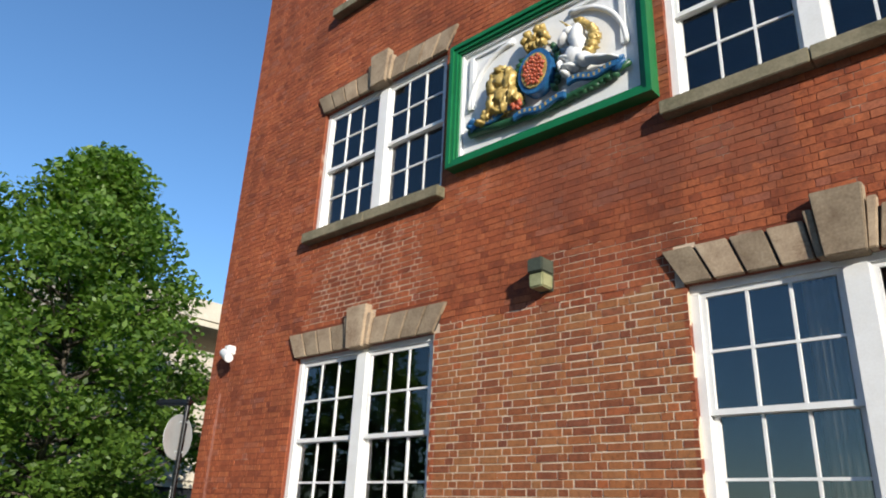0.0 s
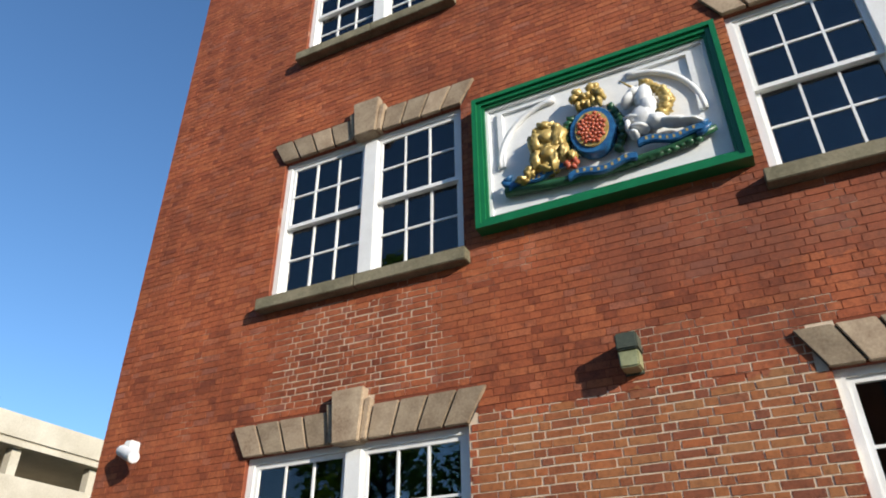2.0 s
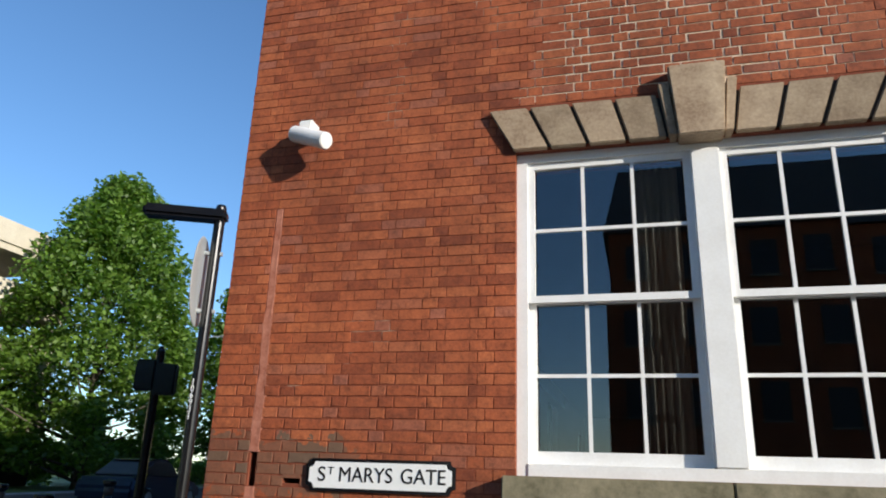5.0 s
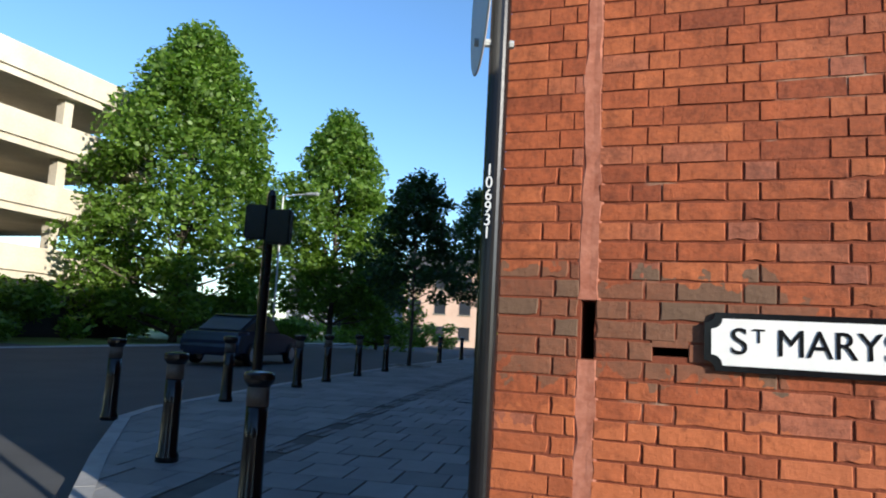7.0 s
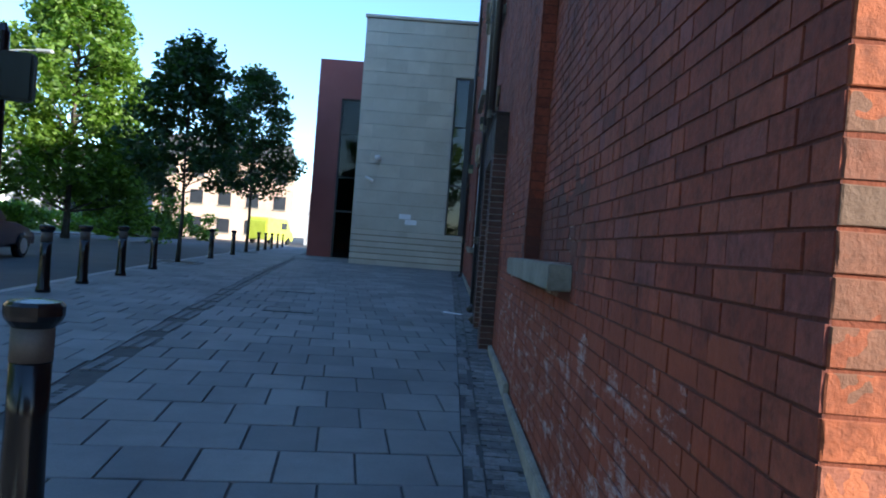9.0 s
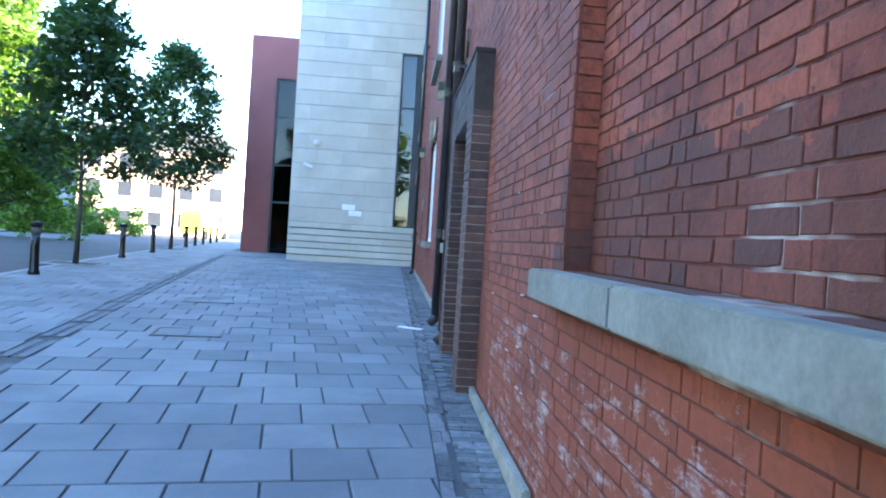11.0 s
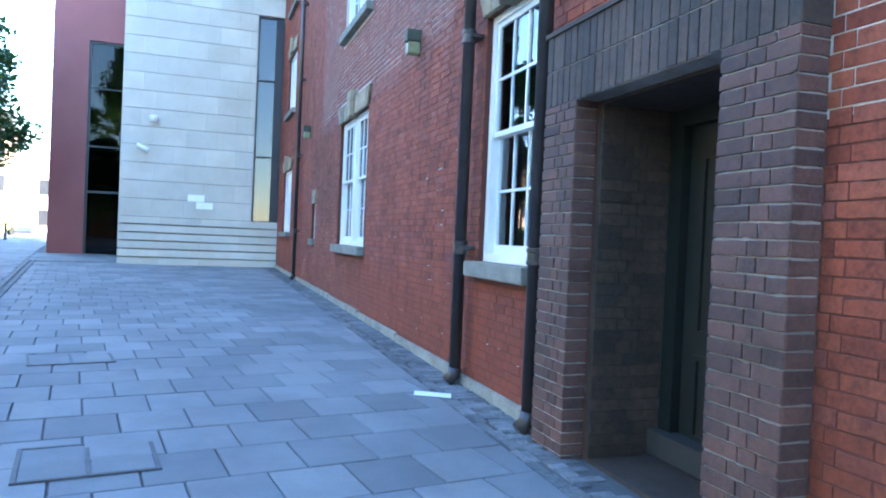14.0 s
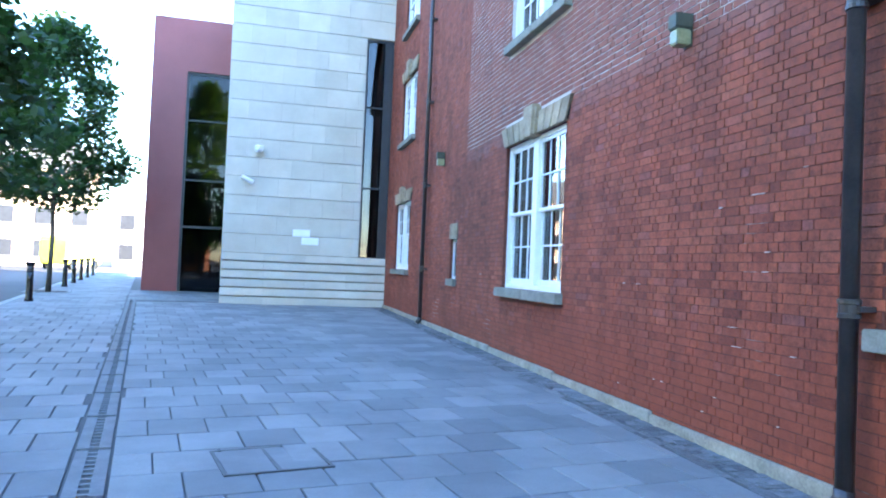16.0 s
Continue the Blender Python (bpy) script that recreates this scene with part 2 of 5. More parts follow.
M_IRON = mottled("cast_iron", (0.05, 0.052, 0.055), (0.11, 0.11, 0.11), 0.6, 8, 80, 0.4, 0.4)
M_ASHLAR = mottled("pale_limestone_cladding", (0.50, 0.45, 0.36), (0.64, 0.59, 0.49), 0.85, 1.2, 50, 0.2, vary=0.1)
M_ASHLAR_JOINT = mottled("cladding_joint", (0.22, 0.19, 0.14), (0.30, 0.27, 0.21), 0.95, 4, 50, 0.2)
M_REDCLAD = mottled("red_terracotta_cladding", (0.24, 0.05, 0.045), (0.31, 0.07, 0.06), 0.5, 0.8, 60, 0.1)
M_FRAME = mottled("dark_grey_aluminium", (0.012, 0.014, 0.018), (0.025, 0.028, 0.033), 0.4, 3, 50, 0.05)
M_CONCRETE = mottled("board_marked_concrete", (0.42, 0.37, 0.28), (0.62, 0.56, 0.45), 0.9, 0.6, 12, 0.3)
# near-black stand-in for shade: unlit rooms, lobbies, deck depths, lintel joints
M_SHADOW = mottled("near_black_shade", (0.020, 0.019, 0.018), (0.035, 0.033, 0.03), 0.9, 1, 10, 0)
M_CURTAIN = mottled("pale_curtain_cloth", (0.45, 0.42, 0.38), (0.62, 0.60, 0.56), 0.9, 8, 60, 0.2)
M_BARK = mottled("bark", (0.05, 0.04, 0.03), (0.13, 0.11, 0.085), 0.95, 8, 40, 0.8, 0, (1, 1, 0.3), 0.02)
M_GRASS = mottled("lawn_grass", (0.05, 0.10, 0.02), (0.11, 0.18, 0.04), 0.95, 0.6, 40, 0.5)
M_ROOF = mottled("slate", (0.06, 0.065, 0.075), (0.12, 0.12, 0.13), 0.7, 2, 40, 0.3)
M_CREAM = mottled("sunlit_cream_render", (0.45, 0.30, 0.22), (0.58, 0.42, 0.32), 0.9, 0.3, 8, 0.2)
M_GREY = mottled("grey_cladding", (0.28, 0.30, 0.33), (0.38, 0.40, 0.43), 0.7, 0.3, 8, 0.1)
M_SIGNWHITE = mottled("white_enamel", (0.72, 0.73, 0.70), (0.80, 0.80, 0.78), 0.4, 6, 60, 0.05)
M_GREYMETAL = mottled("grey_sign_metal", (0.36, 0.38, 0.38), (0.48, 0.50, 0.49), 0.5, 4, 50, 0.05, 0.3)
M_LENS = mottled("lamp_lens", (0.20, 0.21, 0.10), (0.36, 0.36, 0.2), 0.35, 10, 60, 0.1)
M_LAMPCAP = mottled("algae_grey_lamp_cap", (0.03, 0.04, 0.03), (0.08, 0.09, 0.06), 0.6, 9, 60, 0.2)
M_PAPER = mottled("paper", (0.80, 0.80, 0.80), (0.88, 0.88, 0.88), 0.8, 6, 40, 0.1)


def glass_material(name, tint, base):
    """A thin pane: clear, and mirror-like towards grazing angles."""
    m = bpy.data.materials.new(name)
    m.use_nodes = True
    nt = m.node_tree
    N, L = nt.nodes, nt.links
    N.remove(N["Principled BSDF"])
    clear, gloss, mix, fr = N.new("ShaderNodeBsdfTransparent"), N.new("ShaderNodeBsdfGlossy"), N.new("ShaderNodeMixShader"), N.new("ShaderNodeFresnel")
    clear.inputs[0].default_value = (*tint, 1)
    gloss.inputs["Roughness"].default_value = 0.01
    fr.inputs[0].default_value = base
    L.new(fr.outputs[0], mix.inputs[0])
    L.new(clear.outputs[0], mix.inputs[1])
    L.new(gloss.outputs[0], mix.inputs[2])
    L.new(mix.outputs[0], N["Material Output"].inputs[0])
    return m


M_GLASS = glass_material("window_glass", (0.75, 0.78, 0.78), 1.9)
M_TINTED = glass_material("tinted_glass", (0.16, 0.19, 0.22), 1.6)
M_LOBBY = glass_material("lobby_glass", (0.2, 0.24, 0.26), 1.4)


def leaf_material(name, a, b_):
    m, nt, b, N, L = shader(name)
    r = ramp(N, [(0.0, a), (1.0, b_)])
    L.new(island_random(nt), r.inputs[0])
    L.new(r.outputs[0], b.inputs["Base Color"])
    b.inputs["Roughness"].default_value = 0.5
    tr = N.new("ShaderNodeBsdfTranslucent")
    L.new(mixer(nt, 1.0, r.outputs[0], (1.5, 1.8, 0.6), "MULTIPLY"), tr.inputs[0])
    mx = N.new("ShaderNodeMixShader")
    mx.inputs[0].default_value = 0.4
    L.new(b.outputs[0], mx.inputs[1])
    L.new(tr.outputs[0], mx.inputs[2])
    L.new(mx.outputs[0], N["Material Output"].inputs[0])
    return m


M_LEAF = leaf_material("plane_leaf", (0.045, 0.10, 0.014), (0.16, 0.26, 0.042))
M_LEAF_STREET = leaf_material("street_tree_leaf", (0.020, 0.055, 0.022), (0.05, 0.10, 0.035))


def flag_material():
    m, nt, b, N, L = shader("concrete_flag")
    r = ramp(N, [(0.0, (0.18, 0.184, 0.186)), (0.5, (0.225, 0.228, 0.23)), (1.0, (0.27, 0.27, 0.268))])
    L.new(island_random(nt), r.inputs[0])
    stain = ramp(N, [(0.38, (0.72, 0.72, 0.73)), (0.62, (1.08, 1.08, 1.07))])
    L.new(noise_at(nt, 0.9, 6, 0.65), stain.inputs[0])
    col = mixer(nt, 0.8, r.outputs[0], stain.outputs[0], "MULTIPLY")
    col = mixer(nt, 0.35, col, noise_at(nt, 90, 3), "MULTIPLY")
    L.new(col, b.inputs["Base Color"])
    b.inputs["Roughness"].default_value = 0.75
    bumped(nt, b, noise_at(nt, 60, 4), 0.3, 0.004)
    return m


M_FLAG = flag_material()
M_SETT = brick_material("grey_paver", [(0.0, (0.11, 0.115, 0.12)), (0.5, (0.17, 0.175, 0.18)), (1.0, (0.23, 0.23, 0.235))])


# ---- mesh helpers ----
def boxes(bm, *specs):
    """Adds boxes given as (x0, x1, y0, y1, z0, z1)."""
    for x0, x1, y0, y1, z0, z1 in specs:
        v = [bm.verts.new(p) for p in ((x0, y0, z0), (x1, y0, z0), (x1, y1, z0), (x0, y1, z0), (x0, y0, z1), (x1, y0, z1), (x1, y1, z1), (x0, y1, z1))]
        for f in ((0, 3, 2, 1), (4, 5, 6, 7), (0, 1, 5, 4), (1, 2, 6, 5), (2, 3, 7, 6), (3, 0, 4, 7)):
            bm.faces.new([v[i] for i in f])
    return bm


def box(x0, x1, y0, y1, z0, z1, bevel=0.0):
    bm = boxes(bmesh.new(), (x0, x1, y0, y1, z0, z1))
    if bevel:
        bmesh.ops.bevel(bm, geom=bm.edges[:], offset=bevel, segments=2, affect="EDGES")
    return bm


def prism(points, y0, y1, bevel=0.0):
    """A plate whose outline is given in x and z, from y0 to y1."""
    bm = bmesh.new()
    a = [bm.verts.new((x, y0, z)) for x, z in points]
    b = [bm.verts.new((x, y1, z)) for x, z in points]
    n = len(points)
    bm.faces.new(a), bm.faces.new(b[::-1])
    for i in range(n):
        bm.faces.new((a[i], b[i], b[(i + 1) % n], a[(i + 1) % n]))
    bmesh.ops.recalc_face_normals(bm, faces=bm.faces[:])
    if bevel:
        bmesh.ops.bevel(bm, geom=bm.edges[:], offset=bevel, segments=2, affect="EDGES")
    return bm


def lathe(profile, sides=20, at=(0, 0)):
    """A solid turned about z from (radius, height) pairs."""
    bm = bmesh.new()
    rings = [[bm.verts.new((at[0] + r * math.cos(2 * math.pi * k / sides), at[1] + r * math.sin(2 * math.pi * k / sides), z)) for k in range(sides)] for r, z in profile]
    for lo, hi in zip(rings, rings[1:]):
        for k in range(sides):
            bm.faces.new((lo[k], lo[(k + 1) % sides], hi[(k + 1) % sides], hi[k]))
    bm.faces.new(rings[0][::-1]), bm.faces.new(rings[-1])
    return bm


def tube(points, radius, sides=10, taper=None):
    """A round bar along a line of points."""
    bm = bmesh.new()
    rings = []
    for i, p in enumerate(points):
        p = Vector(p)
        d = (Vector(points[min(i + 1, len(points) - 1)]) - Vector(points[max(i - 1, 0)])).normalized()
        q = d.to_track_quat("Z", "Y")
        r = radius if taper is None else radius + (taper - radius) * i / (len(points) - 1)
        rings.append([bm.verts.new(p + q @ Vector((r * math.cos(2 * math.pi * k / sides), r * math.sin(2 * math.pi * k / sides), 0))) for k in range(sides)])
    for lo, hi in zip(rings, rings[1:]):
        for k in range(sides):
            bm.faces.new((lo[k], lo[(k + 1) % sides], hi[(k + 1) % sides], hi[k]))
    bm.faces.new(rings[0][::-1]), bm.faces.new(rings[-1])
    return bm


def blob(bm, centre, size, turn=0.0, rough=0.08, level=2, seed=0):
    """Adds an uneven rounded lump."""
    m = Matrix.Translation(centre) @ Matrix.Rotation(turn, 4, "Y") @ Matrix.Diagonal((*size, 1))
    made = bmesh.ops.create_icosphere(bm, subdivisions=level, radius=1.0)["verts"]
    for v in made:
        v.co *= 1 + rough * 2 * (noise.noise(v.co * 3 + Vector((seed, seed * 2.3, 0))) + 0.7 * noise.noise(v.co * 8 + Vector((seed, 0, seed))))
        v.co = m @ v.co


def mesh_of(bm, name, material, smooth=False):
    me = bpy.data.meshes.new(name)
    bm.normal_update()
    bm.to_mesh(me)
    bm.free()
    me.materials.append(material)
    if smooth:
        me.shade_smooth()
    return me


def part(name, bm, material, parent=None, label="", smooth=False):
    ob = new(name, mesh_of(bm, name, material, smooth))
    if parent:
        ob.parent = parent
    if label:
        ob["label"] = label
    return ob


def thing(name, at, label, category, group="", kind=""):
    ob = new(name)
    ob.matrix_world = at
    return tagged(ob, label, category, group, kind)


def raw(name, verts, faces, material):
    me = bpy.data.meshes.new(name)
    me.from_pydata(verts, [], faces)
    me.materials.append(material)
    return new(name, me)


FRONT = pose(0, 0, 0)
SIDE = pose(0, 0, 0, 0, 0, -90)          # local x runs towards -y, local y into the wall
def side_at(y, z=0.0):
    return pose(0, y, z, 0, 0, -90)


def gz(y):
    """Height of the pavement, which climbs gently along the side street."""
    return 0.5 * (1 - math.exp(-(y + 1) / 9)) if y > -1 else 0.0


def kerb_x(y):
    pts = ((-6.5, 3.5), (-1.0, -1.3), (2.2, -4.2), (4.6, -6.15), (7.0, -6.5), (18, -8.15), (62, -14.9))
    for (a, xa), (b, xb) in zip(pts, pts[1:]):
        if y <= b:
            return xa + (xb - xa) * (y - a) / (b - a)
    return pts[-1][1]


# ---- ground ----
ys = [-400, -120, -40, -12, -6.5] + [-6 + i for i in range(46)] + [45, 52, 62, 80, 120, 200, 500]
xs = [-500, -150, -60, -30, -15, 0, 15, 40, 150, 500]
verts = [(x, y, gz(y) - 0.13) for y in ys for x in xs]
nx = len(xs)
ground = raw("ground", verts, [(j * nx + i, j * nx + i + 1, (j + 1) * nx + i + 1, (j + 1) * nx + i) for j in range(len(ys) - 1) for i in range(nx - 1)], M_ASPHALT)
tagged(ground, "grey asphalt road surface running past the buildings", "road", kind="structure")

py = [-6.5 + 0.5 * i for i in range(138)]
verts, faces = [], []
for y in py:
    k, z = kerb_x(y) + 0.15, gz(y) - 0.012
    verts += [(k, y, z), (30.0, y, z)]
for j in range(len(py) - 1):
    faces.append((2 * j, 2 * j + 1, 2 * j + 3, 2 * j + 2))
pavement = raw("pavement", verts, faces, M_JOINT)
tagged(pavement, "grey concrete flag pavement with dark sanded joints", "pavement", kind="structure")

kerb = thing("kerb", pose(0, 0, 0), "pale granite kerb along the edge of the pavement", "kerb", kind="structure")
kp = [(30.0, -6.5), (3.5, -6.5)] + [(kerb_x(-6.5 + 0.9 * i), -6.5 + 0.9 * i) for i in range(1, 76)]
for (xa, ya), (xb, yb) in zip(kp[1:], kp[2:]):
    d = Vector((xb - xa, yb - ya, 0))
    n = Vector((d.y, -d.x, 0)).normalized() * 0.15
    q = d * 0.006
    bm = bmesh.new()
    c = [Vector((xa, ya, 0)) + q, Vector((xb, yb, 0)) - q]
    lo = [bm.verts.new((p.x, p.y, gz(p.y) - 0.2)) for p in (c[0], c[0] + n, c[1] + n, c[1])]
    hi = [bm.verts.new((p.x, p.y, gz(p.y) + 0.008)) for p in (c[0], c[0] + n, c[1] + n, c[1])]
    bm.faces.new(lo[::-1]), bm.faces.new(hi)
    for i in range(4):
        bm.faces.new((lo[i], lo[(i + 1) % 4], hi[(i + 1) % 4], hi[i]))
    bmesh.ops.recalc_face_normals(bm, faces=bm.faces[:])
    part("kerbstone", bm, M_KERB, kerb)

lawn = raw("lawn", [(-17.5, -6, 0.02), (-23, 30, 0.46), (-30, 72, 0.5), (-75, 72, 0.6), (-75, -6, 0.1)], [(0, 1, 2, 3, 4)], M_GRASS)
tagged(lawn, "mown grass verge across the road", "grass", kind="structure")
far_kerb = part("kerb_far", tube([(-17.3, -6, 0.0), (-22.8, 30, 0.42), (-29.8, 72, 0.48)], 0.09, 4), M_KERB)
tagged(far_kerb, "pale stone kerb edging the grass verge", "kerb", kind="structure")


# ---- walls ----
def wall_mesh(u0, u1, z0, z1, holes, thick, y0=0.0):
    """A wall in local coordinates with openings (u0, u1, z0, z1) through it."""
    us = sorted({u0, u1, *[h[0] for h in holes], *[h[1] for h in holes]})
    zs = sorted({z0, z1, *[h[2] for h in holes], *[h[3] for h in holes]})
    us, zs = [u for u in us if u0 <= u <= u1], [z for z in zs if z0 <= z <= z1]
    bm = bmesh.new()
    for a, b in zip(us, us[1:]):
        run = None
        for c, d in zip(zs, zs[1:]):
            solid = not any(h[0] < (a + b) / 2 < h[1] and h[2] < (c + d) / 2 < h[3] for h in holes)
            if solid:
                run = (run[0], d) if run else (c, d)
            if run and (not solid or d == zs[-1]):
                boxes(bm, (a, b, y0, y0 + thick, *run))
                run = None
    return bm


TOP = 12.0
# paired sash windows: centre, sill top, head, width
FW = [(3.235, 1.45, 3.53, 2.36), (8.37, 1.45, 3.53, 2.36), (3.235, 5.22, 7.12, 2.36), (8.37, 5.22, 7.12, 2.36), (3.235, 8.92, 10.5, 2.2), (8.37, 8.92, 10.5, 2.2)]
SW = [(9.97, 1.45, 3.53, 1.06), (16.13, 1.45, 3.53, 2.16), (25.25, 1.62, 3.35, 1.9), (16.13, 5.05, 6.95, 2.1), (9.97, 5.05, 6.95, 1.06), (25.0, 4.95, 6.6, 1.75), (25.0, 7.9, 9.3, 1.7), (16.13, 8.9, 10.4, 2.1)]
front_holes = [(c - w / 2, c + w / 2, a, b) for c, a, b, w in FW]
side_holes = [(-c - w / 2, -c + w / 2, a, b) for c, a, b, w in SW]
DOOR = (-8.63, -7.38, 0.0, 2.52)
SLIT = (-20.3, -19.85, 1.5, 2.25)
BLIND = (-4.33, -2.28, 1.37, 3.6)
wall_front = part("wall_front", wall_mesh(0.004, 13.0, -0.3, TOP, front_holes + [(0.31, 0.36, 1.335, 1.545), (0.56, 0.68, 1.36, 1.39)], 0.4), M_MORTAR)
tagged(wall_front, "sunlit red brick front wall with recessed joints", "wall", kind="structure")
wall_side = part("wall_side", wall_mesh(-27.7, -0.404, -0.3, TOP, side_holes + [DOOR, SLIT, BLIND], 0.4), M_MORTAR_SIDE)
wall_side.matrix_world = SIDE
tagged(wall_side, "shaded red brick side wall with patchy pale joints", "wall", kind="structure")
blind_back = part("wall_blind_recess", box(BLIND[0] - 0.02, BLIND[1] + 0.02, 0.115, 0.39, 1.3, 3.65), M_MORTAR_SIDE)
blind_back.matrix_world = SIDE
tagged(blind_back, "bricked-up window recess in the side wall", "wall", kind="structure")
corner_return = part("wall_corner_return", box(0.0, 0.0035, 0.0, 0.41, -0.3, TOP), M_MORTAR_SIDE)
tagged(corner_return, "end of the front wall at the street corner", "wall", kind="structure")
# unseen room surfaces, with the indoor shade put into their colour
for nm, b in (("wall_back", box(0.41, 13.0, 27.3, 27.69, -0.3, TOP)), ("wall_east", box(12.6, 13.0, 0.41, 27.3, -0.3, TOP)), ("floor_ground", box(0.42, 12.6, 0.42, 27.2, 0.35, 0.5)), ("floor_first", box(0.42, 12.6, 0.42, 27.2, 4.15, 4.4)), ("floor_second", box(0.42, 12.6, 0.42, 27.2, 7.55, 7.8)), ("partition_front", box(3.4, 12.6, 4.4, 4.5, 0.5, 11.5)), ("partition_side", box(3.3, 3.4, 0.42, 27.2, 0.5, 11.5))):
    tagged(part(nm, b, M_SHADOW), "plain near-black interior surface standing in for unlit rooms", "wall", kind="structure")
tagged(part("roof_main", prism([(-0.25, TOP), (13.2, TOP), (13.2, TOP + 0.25), (6.5, TOP + 1.3), (-0.25, TOP + 0.25)], -0.25, 27.69), M_ROOF), "slate roof of the brick building", "roof", kind="structure")


# ---- windows and dressings ----
def sash_window(at, width, height, pairs, cols, label, group):
    """A white timber sash window; the origin is at the middle of the opening's foot, y into the wall."""
    ob = thing("window", at, label, "window", group)
    h, w = height, width
    y0, y1 = 0.05, 0.17
    part("window_frame", boxes(bmesh.new(), (-w / 2, -w / 2 + 0.07, y0, y1, 0, h), (w / 2 - 0.07, w / 2, y0, y1, 0, h), (-w / 2 + 0.07, w / 2 - 0.07, y0, y1, h - 0.06, h), (-w / 2 + 0.07, w / 2 - 0.07, y0 - 0.01, y1, 0, 0.07)), M_WHITE, ob)
    spans = [(-w / 2 + 0.07, w / 2 - 0.07)]
    if pairs == 2:
        part("mullion", box(-0.068, 0.108, y0 - 0.02, y1, 0.0701, h - 0.0601, 0.008), M_WHITE, ob)
        spans = [(-w / 2 + 0.07, -0.068), (0.108, w / 2 - 0.07)]
    for a, b in spans:
        for low in (0, 1):
            z0, z1 = (0.07, h * 0.515 + 0.02) if low else (h * 0.515 - 0.02, h - 0.06)
            yy = 0.115 if low else 0.07
            s = part("lower_sash" if low else "upper_sash", boxes(bmesh.new(), (a, a + 0.045, yy, yy + 0.04, z0, z1), (b - 0.045, b, yy, yy + 0.04, z0, z1), (a + 0.045, b - 0.045, yy, yy + 0.04, z0, z0 + (0.075 if low else 0.045)), (a + 0.045, b - 0.045, yy, yy + 0.04, z1 - 0.045, z1)), M_WHITE, ob)
            za, zb = z0 + (0.075 if low else 0.045), z1 - 0.045
            bars = bmesh.new()
            for i in range(1, cols):
                x = a + 0.045 + (b - a - 0.09) * i / cols
                boxes(bars, (x - 0.011, x + 0.011, yy + 0.004, yy + 0.034, za, zb))
            zm = (za + zb) / 2
            boxes(bars, *[(a + 0.045 + (b - a - 0.09) * i / cols + (0.011 if i else 0), a + 0.045 + (b - a - 0.09) * (i + 1) / cols - (0.011 if i < cols - 1 else 0), yy + 0.005, yy + 0.033, zm - 0.011, zm + 0.011) for i in range(cols)])
            part("glazing_bars", bars, M_WHITE, s)
            for i in range(cols):
                for zc, zd in ((za, zm - 0.011), (zm + 0.011, zb)):
                    xa = a + 0.045 + (b - a - 0.09) * i / cols + 0.011
                    xb = a + 0.045 + (b - a - 0.09) * (i + 1) / cols - 0.011
                    p = part("pane", box(xa, xb, yy + 0.018, yy + 0.021, zc, zd), M_GLASS, s)
                    p.rotation_euler = (random.uniform(-0.003, 0.003), 0, random.uniform(-0.004, 0.004))
                    p.visible_shadow = False
    return ob


def sill(at, width, material, label, thick=0.14, jut=0.13):
    """A stone sill under the opening, in two lengths."""
    ob = thing("window_sill", at, label, "window sill")
    a, b = -width / 2 - 0.06, width / 2 + 0.06
    if width > 1.5:
        part("stone", box(a, -0.004, -jut, 0.1, -thick, -0.002, 0.008), material, ob)
        part("stone", box(0.004, b, -jut, 0.1, -thick, -0.002, 0.008), material, ob)
    else:
        part("stone", box(a, b, -jut, 0.1, -thick, -0.002, 0.008), material, ob)
    return ob


def lintel(at, width, label, high=0.31, key=0.48, material=None):
    """A flat arch of splayed voussoirs with a stepped keystone."""
    ob = thing("stone_lintel", at, label, "lintel")
    material = material or M_STONE
    a, b, n = -width / 2 - 0.02, width / 2 + 0.02, 4 if width > 1.5 else 2
    splay = 0.17
    kb, kt = (0.135, 0.175) if width > 1.5 else (0.09, 0.12)
    kb2, kt2 = kb + 0.06, kt + 0.07
    for sgn in (-1, 1):
        for i in range(n):
            u0, u1 = kb2 + (b - kb2) * i / n, kb2 + (b - kb2) * (i + 1) / n
            t0, t1 = kt2 + (b + splay - kt2) * i / n, kt2 + (b + splay - kt2) * (i + 1) / n
            g = 0.012
            pts = [(sgn * (u0 + g), 0.002), (sgn * (u1 - g), 0.002), (sgn * (t1 - g), high), (sgn * (t0 + g), high)]
            part("voussoir", prism(pts, -0.045, 0.12, 0.006), material, ob)
        pts = [(sgn * (kb + 0.004), -0.005), (sgn * (kb2 - 0.004), 0.0), (sgn * (kt2 - 0.004), high + 0.06), (sgn * (kt + 0.004), high + 0.06)]
        part("keystone_shoulder", prism(pts, -0.075, 0.12, 0.006), material, ob)
    part("keystone", prism([(-kb, -0.02), (kb, -0.02), (kt, key), (-kt, key)], -0.105, 0.12, 0.008), material, ob)
    # near-black sheet behind the stones, painted shade for the open joints
    part("joint_shade", prism([(a, 0.02), (b, 0.02), (b + splay - 0.02, high - 0.012), (a - splay + 0.02, high - 0.012)], -0.02, 0.1), M_SHADOW, ob)
    return ob


def curtain(at, w, h):
    """A hanging folded curtain."""
    bm = bmesh.new()
    n = 24
    rows = [[bm.verts.new((w * i / n, 0.03 * math.sin(i * 1.7), z)) for i in range(n + 1)] for z in (0, h)]
    for i in range(n):
        bm.faces.new((rows[0][i], rows[0][i + 1], rows[1][i + 1], rows[1][i]))
    made = bmesh.ops.solidify(bm, geom=bm.faces[:], thickness=0.006)
    ob = part("curtain", bm, M_CURTAIN, smooth=True)
    ob.matrix_world = at
    tagged(ob, "pale folded curtain hanging inside a sash window", "curtain", "window curtains")


